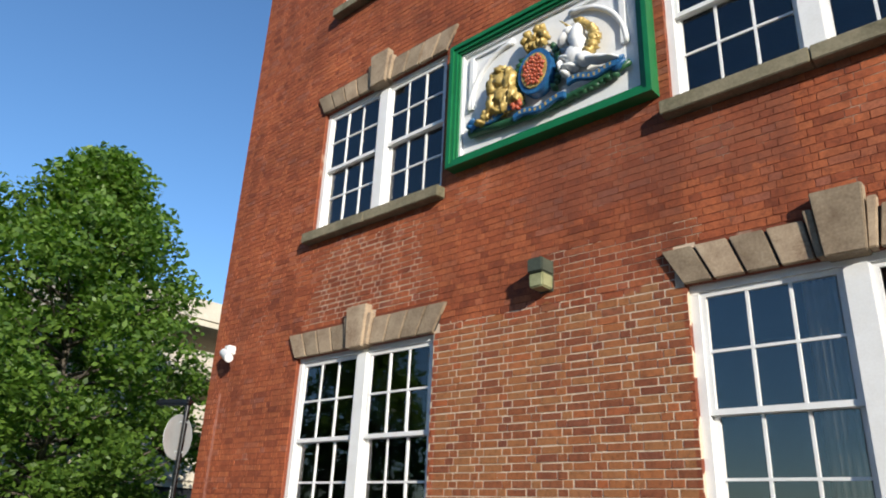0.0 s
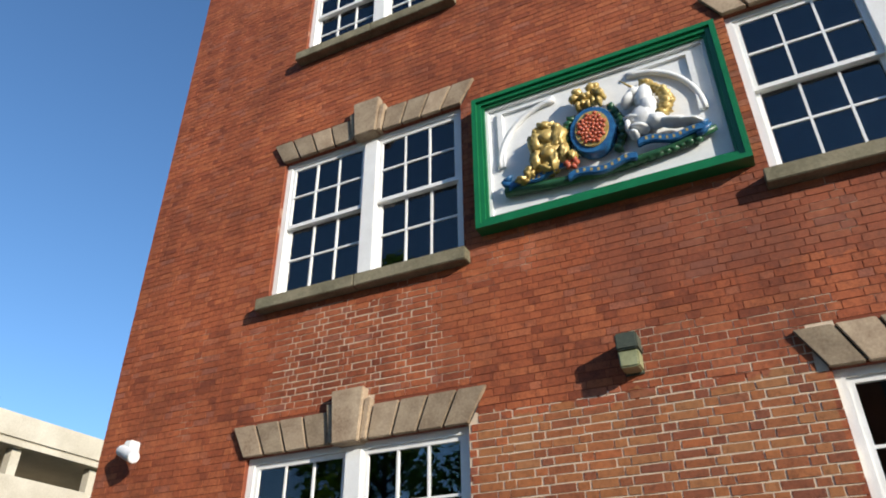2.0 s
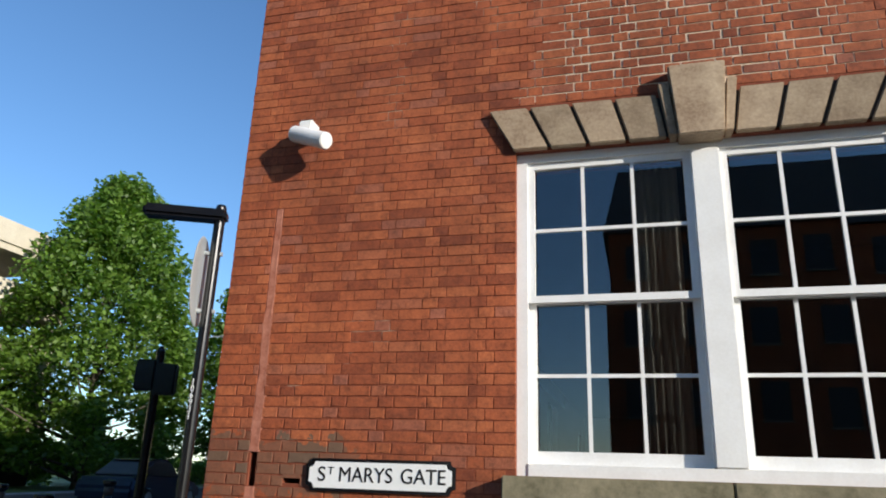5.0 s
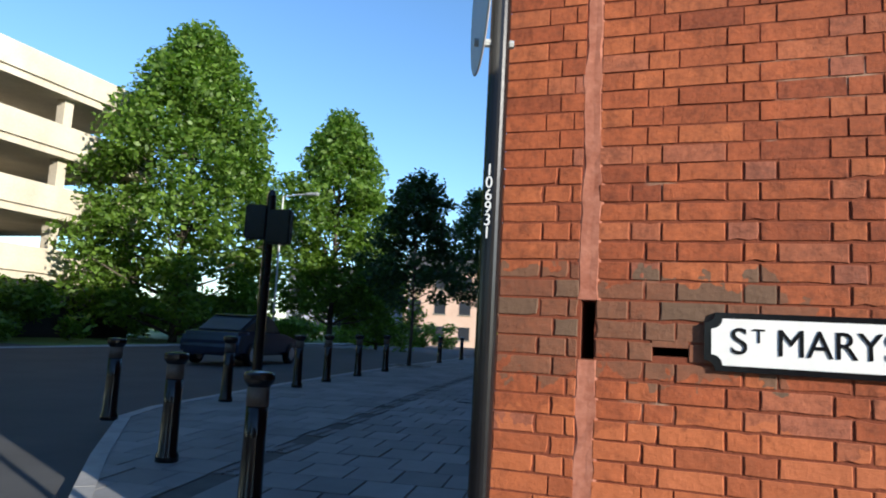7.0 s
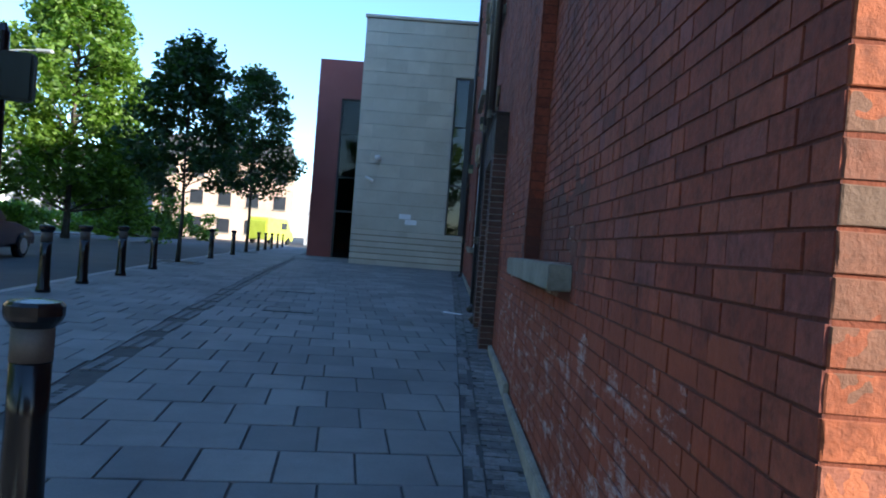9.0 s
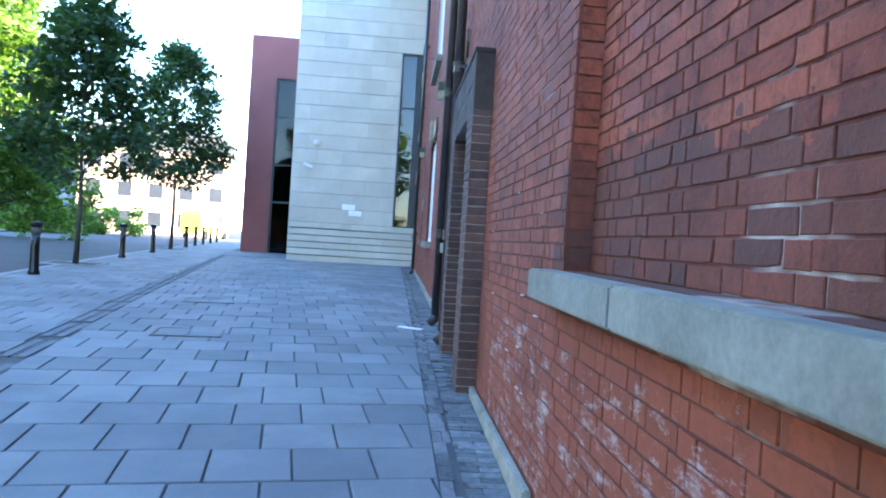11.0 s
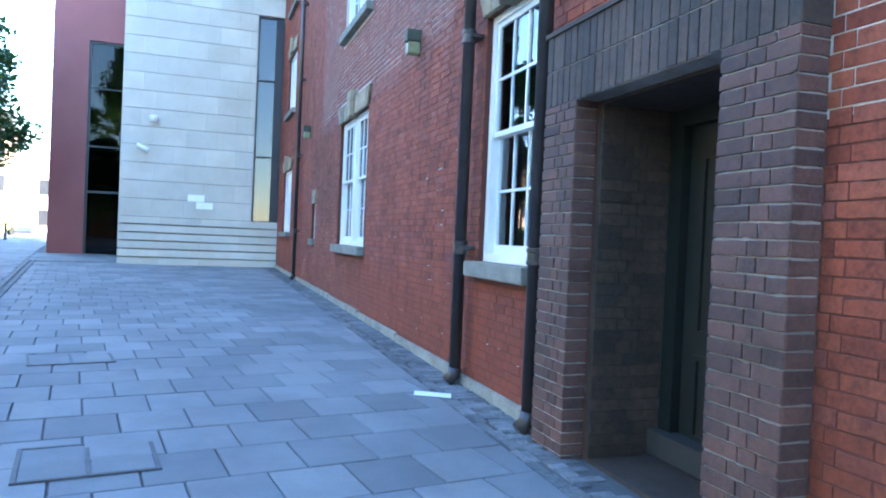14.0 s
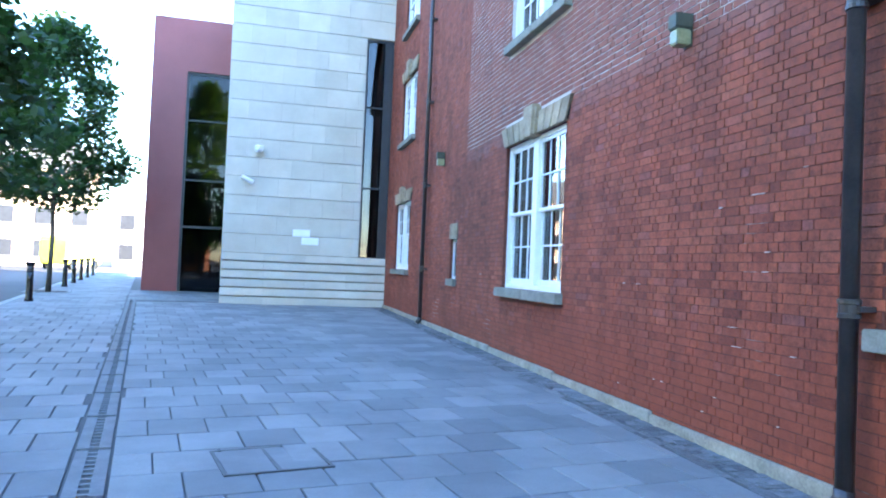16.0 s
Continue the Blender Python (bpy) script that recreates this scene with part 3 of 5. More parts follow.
for i, (c, a, b, w) in enumerate(FW):
    at = pose(c, 0, a)
    sash_window(at, w, b - a, 2, 3, "white painted paired timber sash window in sunlit brick", "front windows")
    sill(at, w, M_SILL, "weathered olive-brown stone sill under a sash window")
    lintel(pose(c, 0, b), w, "buff sandstone flat-arch lintel with stepped keystone")
    if a > 4:
        for x in (-w / 2 + 0.1, 0.16):
            curtain(pose(c + x, 0.24, a), 0.3, b - a)
        curtain(pose(c + w / 2 - 0.3, 0.24, a), 0.2, b - a)
    else:
        curtain(pose(c - 0.45, 0.45, a), 0.32, b - a)
for i, (c, a, b, w) in enumerate(SW):
    at = side_at(c, a)
    sash_window(at, w, b - a, 2 if w > 1.5 else 1, 3, "white painted timber sash window in shaded brick", "side windows")
    sill(at, w, M_SILL_GREY, "grey stone sill under a side window", 0.13, 0.11)
    lintel(side_at(c, b), w, "pale stone flat-arch lintel with keystone", 0.29, 0.40)
    curtain(pose(0.32, c + 0.2, a, 0, 0, -90), 0.3, b - a)

# bricked-up window's sill
blind_sill = thing("window_sill", side_at(3.31, 1.367), "long grey stone sill under a bricked-up window", "window sill")
part("stone", box(-1.2, -0.045, -0.11, 0.11, -0.125, 0.0, 0.008), M_SILL_GREY, blind_sill)
part("stone", box(-0.04, 1.1, -0.11, 0.11, -0.125, 0.0, 0.008), M_SILL_GREY, blind_sill)

# narrow window
slit = thing("window", side_at(20.07, 1.5), "narrow white-framed slit window with stone head", "window", "side windows")
part("window_frame", boxes(bmesh.new(), (-0.22, -0.17, 0.05, 0.12, 0, 0.75), (0.17, 0.22, 0.05, 0.12, 0, 0.75), (-0.17, 0.17, 0.05, 0.12, 0, 0.05), (-0.17, 0.17, 0.05, 0.12, 0.7, 0.75)), M_WHITE, slit)
part("pane", box(-0.17, 0.17, 0.08, 0.084, 0.05, 0.7), M_GLASS, slit)
part("sill", box(-0.27, 0.27, -0.07, 0.05, -0.13, -0.002, 0.008), M_SILL_GREY, slit)
part("lintel", box(-0.27, 0.27, -0.02, 0.1, 0.752, 1.05, 0.008), M_STONE, slit)


# ---- coat of arms ----
def coat_of_arms():
    W, H = 2.485, 1.63
    ob = thing("coat_of_arms", pose(5.85, 0, 6.16), "carved painted royal arms in a green frame on brickwork", "coat of arms")
    for k, (inset, wide, y) in enumerate(((0.0, 0.05, -0.16), (0.046, 0.05, -0.135), (0.09, 0.035, -0.11))):
        a, b = W / 2 - inset, H / 2 - inset
        t = part("frame_moulding", boxes(bmesh.new(), (-a, a, y, -0.002, b - wide, b), (-a, a, y, -0.002, -b, -b + wide), (-a, -a + wide, y, -0.002, -b + wide, b - wide), (a - wide, a, y, -0.002, -b + wide, b - wide)), M_GREEN, ob)
    part("panel", box(-W / 2 + 0.11, W / 2 - 0.11, -0.045, -0.004, -H / 2 + 0.11, H / 2 - 0.11), M_PANEL, ob, "white painted back panel")
    a, b = W / 2 - 0.125, H / 2 - 0.125
    part("inner_fillet", boxes(bmesh.new(), (-a, a, -0.08, -0.044, b - 0.03, b), (-a, -a + 0.03, -0.08, -0.044, -b, b - 0.03), (a - 0.03, a, -0.08, -0.044, -b, b - 0.03)), M_PANEL, ob)
    for s in (-1, 1):
        xo = s * (a - 0.13)
        part("spandrel_bar", boxes(bmesh.new(), (min(xo, xo - s * 0.055), max(xo, xo - s * 0.055), -0.085, -0.044, -0.12, b - 0.12)), M_PANEL, ob)
        part("spandrel_bar", boxes(bmesh.new(), (min(xo, xo - s * 0.6), max(xo, xo - s * 0.6), -0.075, -0.044, b - 0.12, b - 0.085)), M_PANEL, ob)
        arc = [(xo - s * 0.62 * (1 - math.cos(t)) , -0.065, -0.12 + 0.66 * math.sin(t)) for t in [math.pi / 2 * i / 14 for i in range(15)]]
        part("spandrel_arc", tube(arc, 0.03, 8), M_PANEL, ob, smooth=True)
    # green mound, scroll ribbons
    bm = bmesh.new()
    for i in range(26):
        u = -0.86 + 1.72 * i / 25
        blob(bm, (u, -0.09, -0.46 - 0.07 * math.cos(u * 1.8)), (0.055, 0.05, 0.03), 0.0, 0.2, 1, i)
    part("mound_bar", tube([(-0.93, -0.10, -0.455), (-0.5, -0.10, -0.50), (0.0, -0.10, -0.53), (0.55, -0.10, -0.48), (0.9, -0.10, -0.42), (1.03, -0.10, -0.385)], 0.052, 10, 0.03), M_DKGREEN, ob, smooth=True)
    part("mound", bm, M_DKGREEN, ob, smooth=True)["kind"] = "stuff"
    for x0, x1, z0, z1 in ((-0.88, -0.32, -0.45, -0.36), (-0.30, 0.34, -0.52, -0.50), (0.36, 0.94, -0.36, -0.40)):
        pts = [(x0 + (x1 - x0) * i / 10, z0 + (z1 - z0) * i / 10 + 0.025 * math.sin(i * 0.9)) for i in range(11)]
        part("ribbon", prism([(x, z - 0.04) for x, z in pts] + [(x, z + 0.04) for x, z in pts[::-1]], -0.17, -0.12, 0.01), M_BLUE, ob)
        part("ribbon_lettering", boxes(bmesh.new(), *[(x0 + (x1 - x0) * (i + 0.3) / 10, x0 + (x1 - x0) * (i + 0.65) / 10, -0.174, -0.1705, z0 + (z1 - z0) * (i + 0.5) / 10 - 0.015 + 0.025 * math.sin((i + 0.5) * 0.9), z0 + (z1 - z0) * (i + 0.5) / 10 + 0.018 + 0.025 * math.sin((i + 0.5) * 0.9)) for i in range(1, 9)]), M_GOLD, ob)["kind"] = "stuff"
    for x in (-0.9, 0.93):
        bm = bmesh.new()
        blob(bm, (x, -0.13, -0.40), (0.08, 0.04, 0.035), 0.7 if x < 0 else -0.6, 0.2, 2, 3)
        blob(bm, (x, -0.13, -0.33), (0.06, 0.035, 0.03), -0.4, 0.2, 2, 4)
        part("ribbon_end", bm, M_BLUE, ob, smooth=True)
    # shield
    def oval(rx, rz, y0, y1, n=40):
        return prism([(-0.02 + rx * math.cos(2 * math.pi * i / n), -0.06 + rz * math.sin(2 * math.pi * i / n)) for i in range(n)], y0, y1, 0.008)
    part("garter", oval(0.215, 0.275, -0.17, -0.05), M_BLUE, ob)
    part("garter_rim", oval(0.165, 0.215, -0.185, -0.17), M_GOLD, ob)
    bm = bmesh.new()
    for k in range(46):
        r, t = 0.95 * math.sqrt((k + 0.5) / 46), k * 2.39996
        blob(bm, (-0.02 + 0.14 * r * math.cos(t), -0.19, -0.06 + 0.185 * r * math.sin(t)), (0.024, 0.018, 0.028), t, 0.2, 1, k)
    part("shield", bm, M_REDP, ob, "red and gold quartered oval shield", smooth=True)
    bm = bmesh.new()
    for k in range(18):
        s = -1 if k % 2 else 1
        t = (k // 2) / 8
        blob(bm, (-0.02 + s * (0.2 + 0.07 * math.sin(t * 3)), -0.1, 0.2 - 0.52 * t), (0.05, 0.04, 0.045), k, 0.3, 1, k)
    part("leaf_mantling", bm, M_DKGREEN, ob, smooth=True)["kind"] = "stuff"
    # crown and small crest
    bm = bmesh.new()
    for k in range(5):
        blob(bm, (-0.14 + 0.05 * k + 0.02, -0.14, 0.28 + 0.02 * (k % 2)), (0.035, 0.06, 0.05), 0, 0.2, 2, k)
    for k in range(7):
        blob(bm, (-0.15 + 0.043 * k, -0.15, 0.385 + 0.05 * math.sin(k * 1.9)), (0.045, 0.06, 0.05), k, 0.25, 2, k + 9)
    blob(bm, (-0.12, -0.15, 0.46), (0.05, 0.05, 0.045), 0, 0.25, 2, 31)
    blob(bm, (0.06, -0.15, 0.46), (0.06, 0.05, 0.04), 0, 0.25, 2, 32)
    part("crown", bm, M_GOLD, ob, "gilded crown above the shield", smooth=True)
    # supporters, as plain carved lumps
    bm = bmesh.new()
    for x, z, sx, sz in ((-0.46, 0.0, 0.14, 0.13), (-0.46, 0.13, 0.11, 0.07), (-0.57, -0.03, 0.08, 0.14), (-0.35, -0.03, 0.07, 0.14), (-0.45, -0.2, 0.13, 0.13), (-0.58, -0.24, 0.06, 0.14), (-0.40, -0.28, 0.05, 0.12), (-0.66, -0.36, 0.06, 0.08), (-0.74, -0.42, 0.07, 0.04), (-0.31, -0.24, 0.05, 0.12), (-0.5, -0.36, 0.08, 0.05), (-0.24, -0.3, 0.05, 0.06)):
        blob(bm, (x, -0.14, z), (sx, 0.09, sz), 0.15, 0.22, 3, x * 7)
    for k in range(26):
        t = 2 * math.pi * k / 26
        blob(bm, (-0.46 + 0.14 * math.cos(t), -0.17, 0.0 + 0.13 * math.sin(t)), (0.035, 0.05, 0.05), t, 0.3, 1, k)
    part("lion_statue", bm, M_GOLD, ob, "gilded carved lion supporter", smooth=True)
    bm = bmesh.new()
    for x, z, sx, sz, tn in ((0.355, 0.165, 0.10, 0.048, -0.75), (0.41, 0.215, 0.07, 0.06, -0.4), (0.49, 0.14, 0.085, 0.15, 0.2), (0.51, 0.02, 0.09, 0.13, 0.0), (0.46, -0.08, 0.12, 0.13, 0.0), (0.37, -0.09, 0.10, 0.032, 0.35), (0.31, -0.15, 0.03, 0.07, 0.2), (0.40, -0.2, 0.10, 0.036, 0.3), (0.35, -0.26, 0.045, 0.035, 0.2), (0.56, -0.17, 0.10, 0.075, 0.2), (0.70, -0.235, 0.14, 0.042, 0.3), (0.83, -0.29, 0.12, 0.026, 0.3)):
        blob(bm, (x, -0.15, z), (sx, 0.085, sz), tn, 0.05, 3, x * 5)
    blob(bm, (0.455, -0.16, 0.285), (0.014, 0.02, 0.035), -0.3, 0.0, 1, 1)
    part("unicorn_statue", bm, M_PANEL, ob, "white carved unicorn supporter", smooth=True)
    part("horn", tube([(0.42, -0.16, 0.28), (0.30, -0.17, 0.42)], 0.016, 8, 0.004), M_GOLD, ob, smooth=True)
    bm = bmesh.new()
    for k in range(16):
        t = k / 15
        blob(bm, (0.52 + 0.17 * math.sin(t * 2.6), -0.14, 0.31 - 0.42 * t), (0.06, 0.06, 0.04), 0.5, 0.3, 2, k)
    part("mane", bm, M_GOLD, ob, smooth=True)
    bm = bmesh.new()
    for k in range(7):
        blob(bm, (-0.25 + 0.045 * math.cos(k), -0.17, -0.38 + 0.045 * math.sin(k)), (0.035, 0.03, 0.035), 0, 0.2, 1, k)
    part("rose", bm, M_REDP, ob, "red carved rose", smooth=True)
    return ob


coat_of_arms()


# ---- fixtures on the walls ----
def bulkhead_lamp(at):
    ob = thing("wall_lamp", at, "square bulkhead wall lamp with dark cap and milky lens", "wall lamp", "wall lamps")
    part("back_plate", box(-0.075, 0.075, -0.02, -0.001, -0.15, 0.15, 0.005), M_LAMPCAP, ob)
    part("cap", prism([(-0.085, 0.0), (0.085, 0.0), (0.085, 0.14), (-0.085, 0.14)], -0.21, -0.02, 0.012), M_LAMPCAP, ob, "dark algae-stained cap")
    part("lens", prism([(-0.075, -0.14), (0.075, -0.14), (0.08, -0.002), (-0.08, -0.002)], -0.19, -0.02, 0.012), M_LENS, ob, "yellowed lamp lens")
    return ob


bulkhead_lamp(pose(5.85, 0, 3.86))
bulkhead_lamp(side_at(12.55, 3.82) @ Matrix.Diagonal((0.8, 0.8, 0.95, 1)))
bulkhead_lamp(side_at(21.05, 3.9) @ Matrix.Diagonal((0.8, 0.8, 0.95, 1)))

cctv = thing("security_camera", pose(0.53, 0, 3.76), "white bullet security camera on a wall bracket", "security camera", "security cameras")
part("bracket", box(-0.055, 0.055, -0.13, -0.001, 0.0, 0.12, 0.012), M_WHITE, cctv)
b = part("body", lathe([(0.05, 0.0), (0.062, 0.01), (0.062, 0.34), (0.055, 0.35), (0.045, 0.352)], 24), M_WHITE, cctv, smooth=False)
b.matrix_local = look((-0.1, -0.10, 0.03), (-1.05, 0.17, 0.44)) @ pose(0, 0, 0, 0, 0, 0)
hood = part("sun_hood", prism([(0.068 * math.cos(math.pi * i / 16), 0.068 * math.sin(math.pi * i / 16)) for i in range(17)] + [(0.062 * math.cos(math.pi * i / 16), 0.062 * math.sin(math.pi * i / 16)) for i in range(16, -1, -1)], 0.0, 0.42), M_WHITE, cctv)
hood.matrix_local = b.matrix_local @ pose(0, 0, 0, 90, 0, 0) @ pose(0, 0, 0)
eye_glass = part("lens", lathe([(0.04, 0.353), (0.038, 0.356)], 20), M_BLACK, cctv)
eye_glass.matrix_local = b.matrix_local

# street name plate
plate = thing("street_sign", pose(1.215, 0, 1.42), "white street name plate with black border and lettering", "street sign")
def notched(a, b, c):
    pts = []
    for sx, sz in ((1, 1), (-1, 1), (-1, -1), (1, -1)):
        arc = [(sx * (a - c * math.cos(t)), sz * (b - c * math.sin(t))) for t in [math.pi / 2 * k / 6 for k in range(7)]]
        pts += arc[::-1] if sx * sz > 0 else arc
    return pts
part("border", prism(notched(0.485, 0.098, 0.035), -0.022, -0.002), M_BLACK, plate, "black border")
part("face", prism(notched(0.462, 0.078, 0.035), -0.026, -0.0205), M_SIGNWHITE, plate, "white enamel face")


def lettering(text, size, at, material, parent, wide=1.0, name="lettering"):
    cu = bpy.data.curves.new(name, "FONT")
    cu.body, cu.size, cu.align_x, cu.align_y, cu.extrude = text, size, "CENTER", "CENTER", 0.001
    tmp = new("lettering_source", cu)
    me = bpy.data.meshes.new_from_object(tmp.evaluated_get(bpy.context.evaluated_depsgraph_get()))
    bpy.data.objects.remove(tmp)
    me.materials.clear()
    me.materials.append(material)
    ob = new(name, me)
    ob.parent = parent
    ob.matrix_local = at @ Matrix.Diagonal((wide, 1, 1, 1))
    return ob


lettering("S", 0.125, pose(-0.375, -0.028, 0, 90), M_BLACK, plate)
lettering("T", 0.065, pose(-0.315, -0.028, 0.022, 90), M_BLACK, plate)
lettering("MARYS", 0.125, pose(-0.085, -0.028, 0, 90), M_BLACK, plate, 0.92)
lettering("GATE", 0.125, pose(0.285, -0.028, 0, 90), M_BLACK, plate, 0.92)


# filled chase of a lost pipe
chase = bmesh.new()
for z0, z1, w0, w1 in ((0.80, 1.332, 0.075, 0.06), (1.548, 3.24, 0.075, 0.035)):
    n = int((z1 - z0) / 0.045)
    rings = []
    for k in range(n + 1):
        z = z0 + (z1 - z0) * k / n
        mid = 0.334 + 0.02 * noise.noise(Vector((0, 0, z * 2.3)))
        half = (w0 + (w1 - w0) * k / n) / 2 + 0.006 + 0.022 * noise.noise(Vector((3, 0, z * 9)))
        rings.append([chase.verts.new(p) for p in ((mid - half - 0.006, 0.002, z), (mid - half * 0.8, -0.004, z), (mid + half * 0.1, -0.003 + 0.004 * noise.noise(Vector((7, 0, z * 14))), z), (mid + half * 0.8, -0.0045, z), (mid + half + 0.006, 0.002, z))])
    for lo, hi in zip(rings, rings[1:]):
        for k in range(4):
            chase.faces.new((lo[k], lo[k + 1], hi[k + 1], hi[k]))
part("filled_chase", chase, mottled("red_filler", (0.26, 0.075, 0.04), (0.46, 0.19, 0.125), 0.95, 9, 50, 0.9), wall_front)

part("brick", box(0.56, 0.68, -0.004, 0.003, 1.392, 1.42), M_BRICK, wall_front)

# downpipes
def downpipe(y, foot, top, r=0.052):
    ob = thing("downpipe", pose(-0.115, y, 0), "dark painted cast-iron downpipe clipped to the brick wall", "downpipe", "downpipes")
    part("pipe", lathe([(r, foot + 0.06), (r, top)], 18), M_DOWNPIPE, ob, smooth=True)
    part("shoe", tube([(0, 0, foot + 0.14), (-0.01, 0, foot + 0.08), (-0.07, 0, foot + 0.02)], r * 1.12, 14), M_DOWNPIPE, ob, smooth=True)
    z = foot + 1.2
    while z < top:
        part("collar", lathe([(r, z - 0.065), (r * 1.22, z - 0.06), (r * 1.22, z - 0.035), (r * 1.12, z - 0.03), (r * 1.12, z + 0.02), (r * 1.25, z + 0.025), (r * 1.25, z + 0.05), (r, z + 0.055)], 18), M_DOWNPIPE, ob)
        part("bracket", box(0.0, 0.113, -0.085, 0.085, z - 0.02, z + 0.012), M_DOWNPIPE, ob)
        z += 1.83
    return ob


downpipe(10.64, gz(10.6), TOP)
downpipe(9.16, gz(9.1), TOP)
downpipe(22.25, gz(22), TOP, 0.045)
plinth = thing("plinth", pose(0, 0, 0), "low weathered stone plinth at the foot of the side wall", "plinth", kind="structure")
for y0, y1 in ((0.02, 2.2), (2.21, 4.6), (4.61, 6.9), (9.2, 10.7), (10.71, 12.9), (12.91, 15.1), (15.11, 17.6), (17.61, 20), (20.01, 22.4), (22.41, 25), (25.01, 27.6)):
    part("plinth_stone", box(-0.055, -0.012, y0, y1, gz(y0) - 0.15, gz((y0 + y1) / 2) + 0.09, 0.01), M_PLINTH, plinth)

# ---- side entrance ----
porch = thing("entrance_surround", SIDE, "dark brown brick entrance surround with soldier-course head", "entrance", kind="structure")
part("pier_core", boxes(bmesh.new(), (-7.37, -6.95, -0.145, -0.001, 0.1, 2.5), (-9.03, -8.64, -0.145, -0.001, 0.1, 2.5)), M_PALE, porch)
part("head_core", box(-9.03, -6.95, -0.145, -0.001, 2.5, 2.955), M_PALE, porch)
# reveals and soffit in the darker brown, recess shade put into the colour
part("reveal_core", boxes(bmesh.new(), (-8.628, -8.58, 0.005, 0.6, 0.1, 2.5), (-7.43, -7.382, 0.005, 0.6, 0.1, 2.5)), M_BROWN_DARK, porch)
part("soffit", box(-8.57, -7.44, 0.0, 0.6, 2.48, 2.52), M_BROWN_DARK, porch)
door = thing("door_1", SIDE, "dark painted panelled door deep in a brick entrance", "door", kind="structure")
part("door_frame", boxes(bmesh.new(), (-8.578, -8.46, 0.5, 0.62, 0.3, 2.478), (-7.55, -7.432, 0.5, 0.62, 0.3, 2.478), (-8.46, -7.55, 0.5, 0.62, 2.38, 2.478)), M_DOOR, door)
part("leaf", box(-8.455, -7.555, 0.56, 0.605, 0.33, 2.375), M_DOOR, door)
for z0, z1 in ((0.5, 1.0), (1.12, 2.2)):
    part("panel_moulding", boxes(bmesh.new(), (-8.33, -7.68, 0.54, 0.56, z1 - 0.03, z1), (-8.33, -7.68, 0.54, 0.56, z0, z0 + 0.03), (-8.33, -8.30, 0.54, 0.56, z0 + 0.03, z1 - 0.03), (-7.71, -7.68, 0.54, 0.56, z0 + 0.03, z1 - 0.03)), M_DOOR, door)
part("threshold", box(-8.575, -7.435, 0.0, 0.62, 0.1, gz(8) + 0.02), M_BROWN_DARK, door)
# near-black sheet closing the doorway in place of an unlit lobby
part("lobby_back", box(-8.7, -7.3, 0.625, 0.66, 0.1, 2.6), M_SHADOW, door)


# ---- street furniture ----
def bollard():
    ob = thing("bollard", pose(-2.15, 1.65, gz(1.65)), "black cast-iron bollard with flared cap and worn band", "bollard", "bollards along the kerb")
    part("post", lathe([(0.1, 0.0), (0.1, 0.05), (0.082, 0.09), (0.075, 0.5), (0.075, 0.72)], 20), M_BLACK, ob, smooth=True)
    part("band", lathe([(0.077, 0.72), (0.077, 0.85)], 20), M_BAND, ob, "faded reflective band", smooth=True)
    part("cap", lathe([(0.075, 0.85), (0.1, 0.88), (0.108, 0.90), (0.108, 0.935), (0.095, 0.95), (0.03, 0.96)], 20), M_BLACK, ob)
    return ob


M_BAND = mottled("faded_band", (0.06, 0.05, 0.04), (0.13, 0.10, 0.08), 0.6, 10, 60, 0.1)
first = bollard()
for x, y in ((-3.72, 2.65), (-5.8, 4.05)):
    copy_thing(first, pose(x, y, gz(y), 0, 0, random.uniform(0, 90)))
for y in (6.3, 8.9, 10.4, 12.4, 14.7, 21.7, 26.3, 34.6, 38.0, 41.5, 45.4, 49.5):
    copy_thing(first, pose(-7.65 - 0.153 * (y - 18), y, gz(y), 0, 0, random.uniform(0, 90)))

post = thing("sign_post", pose(0.045, -0.3, 0.0), "black steel sign post by the corner with asset number", "sign post")
part("post", lathe([(0.06, 0.0), (0.06, 0.72), (0.036, 0.78), (0.036, 3.15), (0.03, 3.17)], 20), M_BLACK, post, smooth=False)
arm = part("arm", box(-0.5, 0.05, -0.07, 0.07, 3.05, 3.13, 0.02), M_BLACK, post)
arm.rotation_euler = (0, 0, radians(25))
disc = part("sign_disc", lathe([(0.30, 0.0), (0.305, 0.004), (0.30, 0.008)], 40), M_GREYMETAL, post, "grey back of a round road sign")
disc.matrix_local = look((-0.07, -0.03, 2.62), (-0.98, -0.44, 2.62))
for z in (2.42, 2.82):
    part("clip", tube([(-0.085, -0.035, z), (0.045, 0.02, z)], 0.016, 8), M_GREYMETAL, post)
for i, ch in enumerate("106931"):
    lettering(ch, 0.058, pose(-0.004, -0.0375, 1.955 - 0.043 * i, 90, 0, 0), M_SIGNWHITE, post, 0.9, "numeral")

signal = thing("signal_post", pose(-6.25, 7.6, gz(7.6) - 0.12, 0, 0, 12), "black post with two dark sign boxes seen from behind", "sign post")
part("post", lathe([(0.09, 0.0), (0.08, 3.45), (0.04, 3.55)], 14), M_BLACK, signal)
part("sign_box", box(-0.42, -0.02, -0.1, 0.05, 2.68, 3.28, 0.03), M_BLACK, signal)
part("sign_box", box(0.02, 0.42, -0.15, 0.02, 2.6, 3.2, 0.03), M_BLACK, signal)


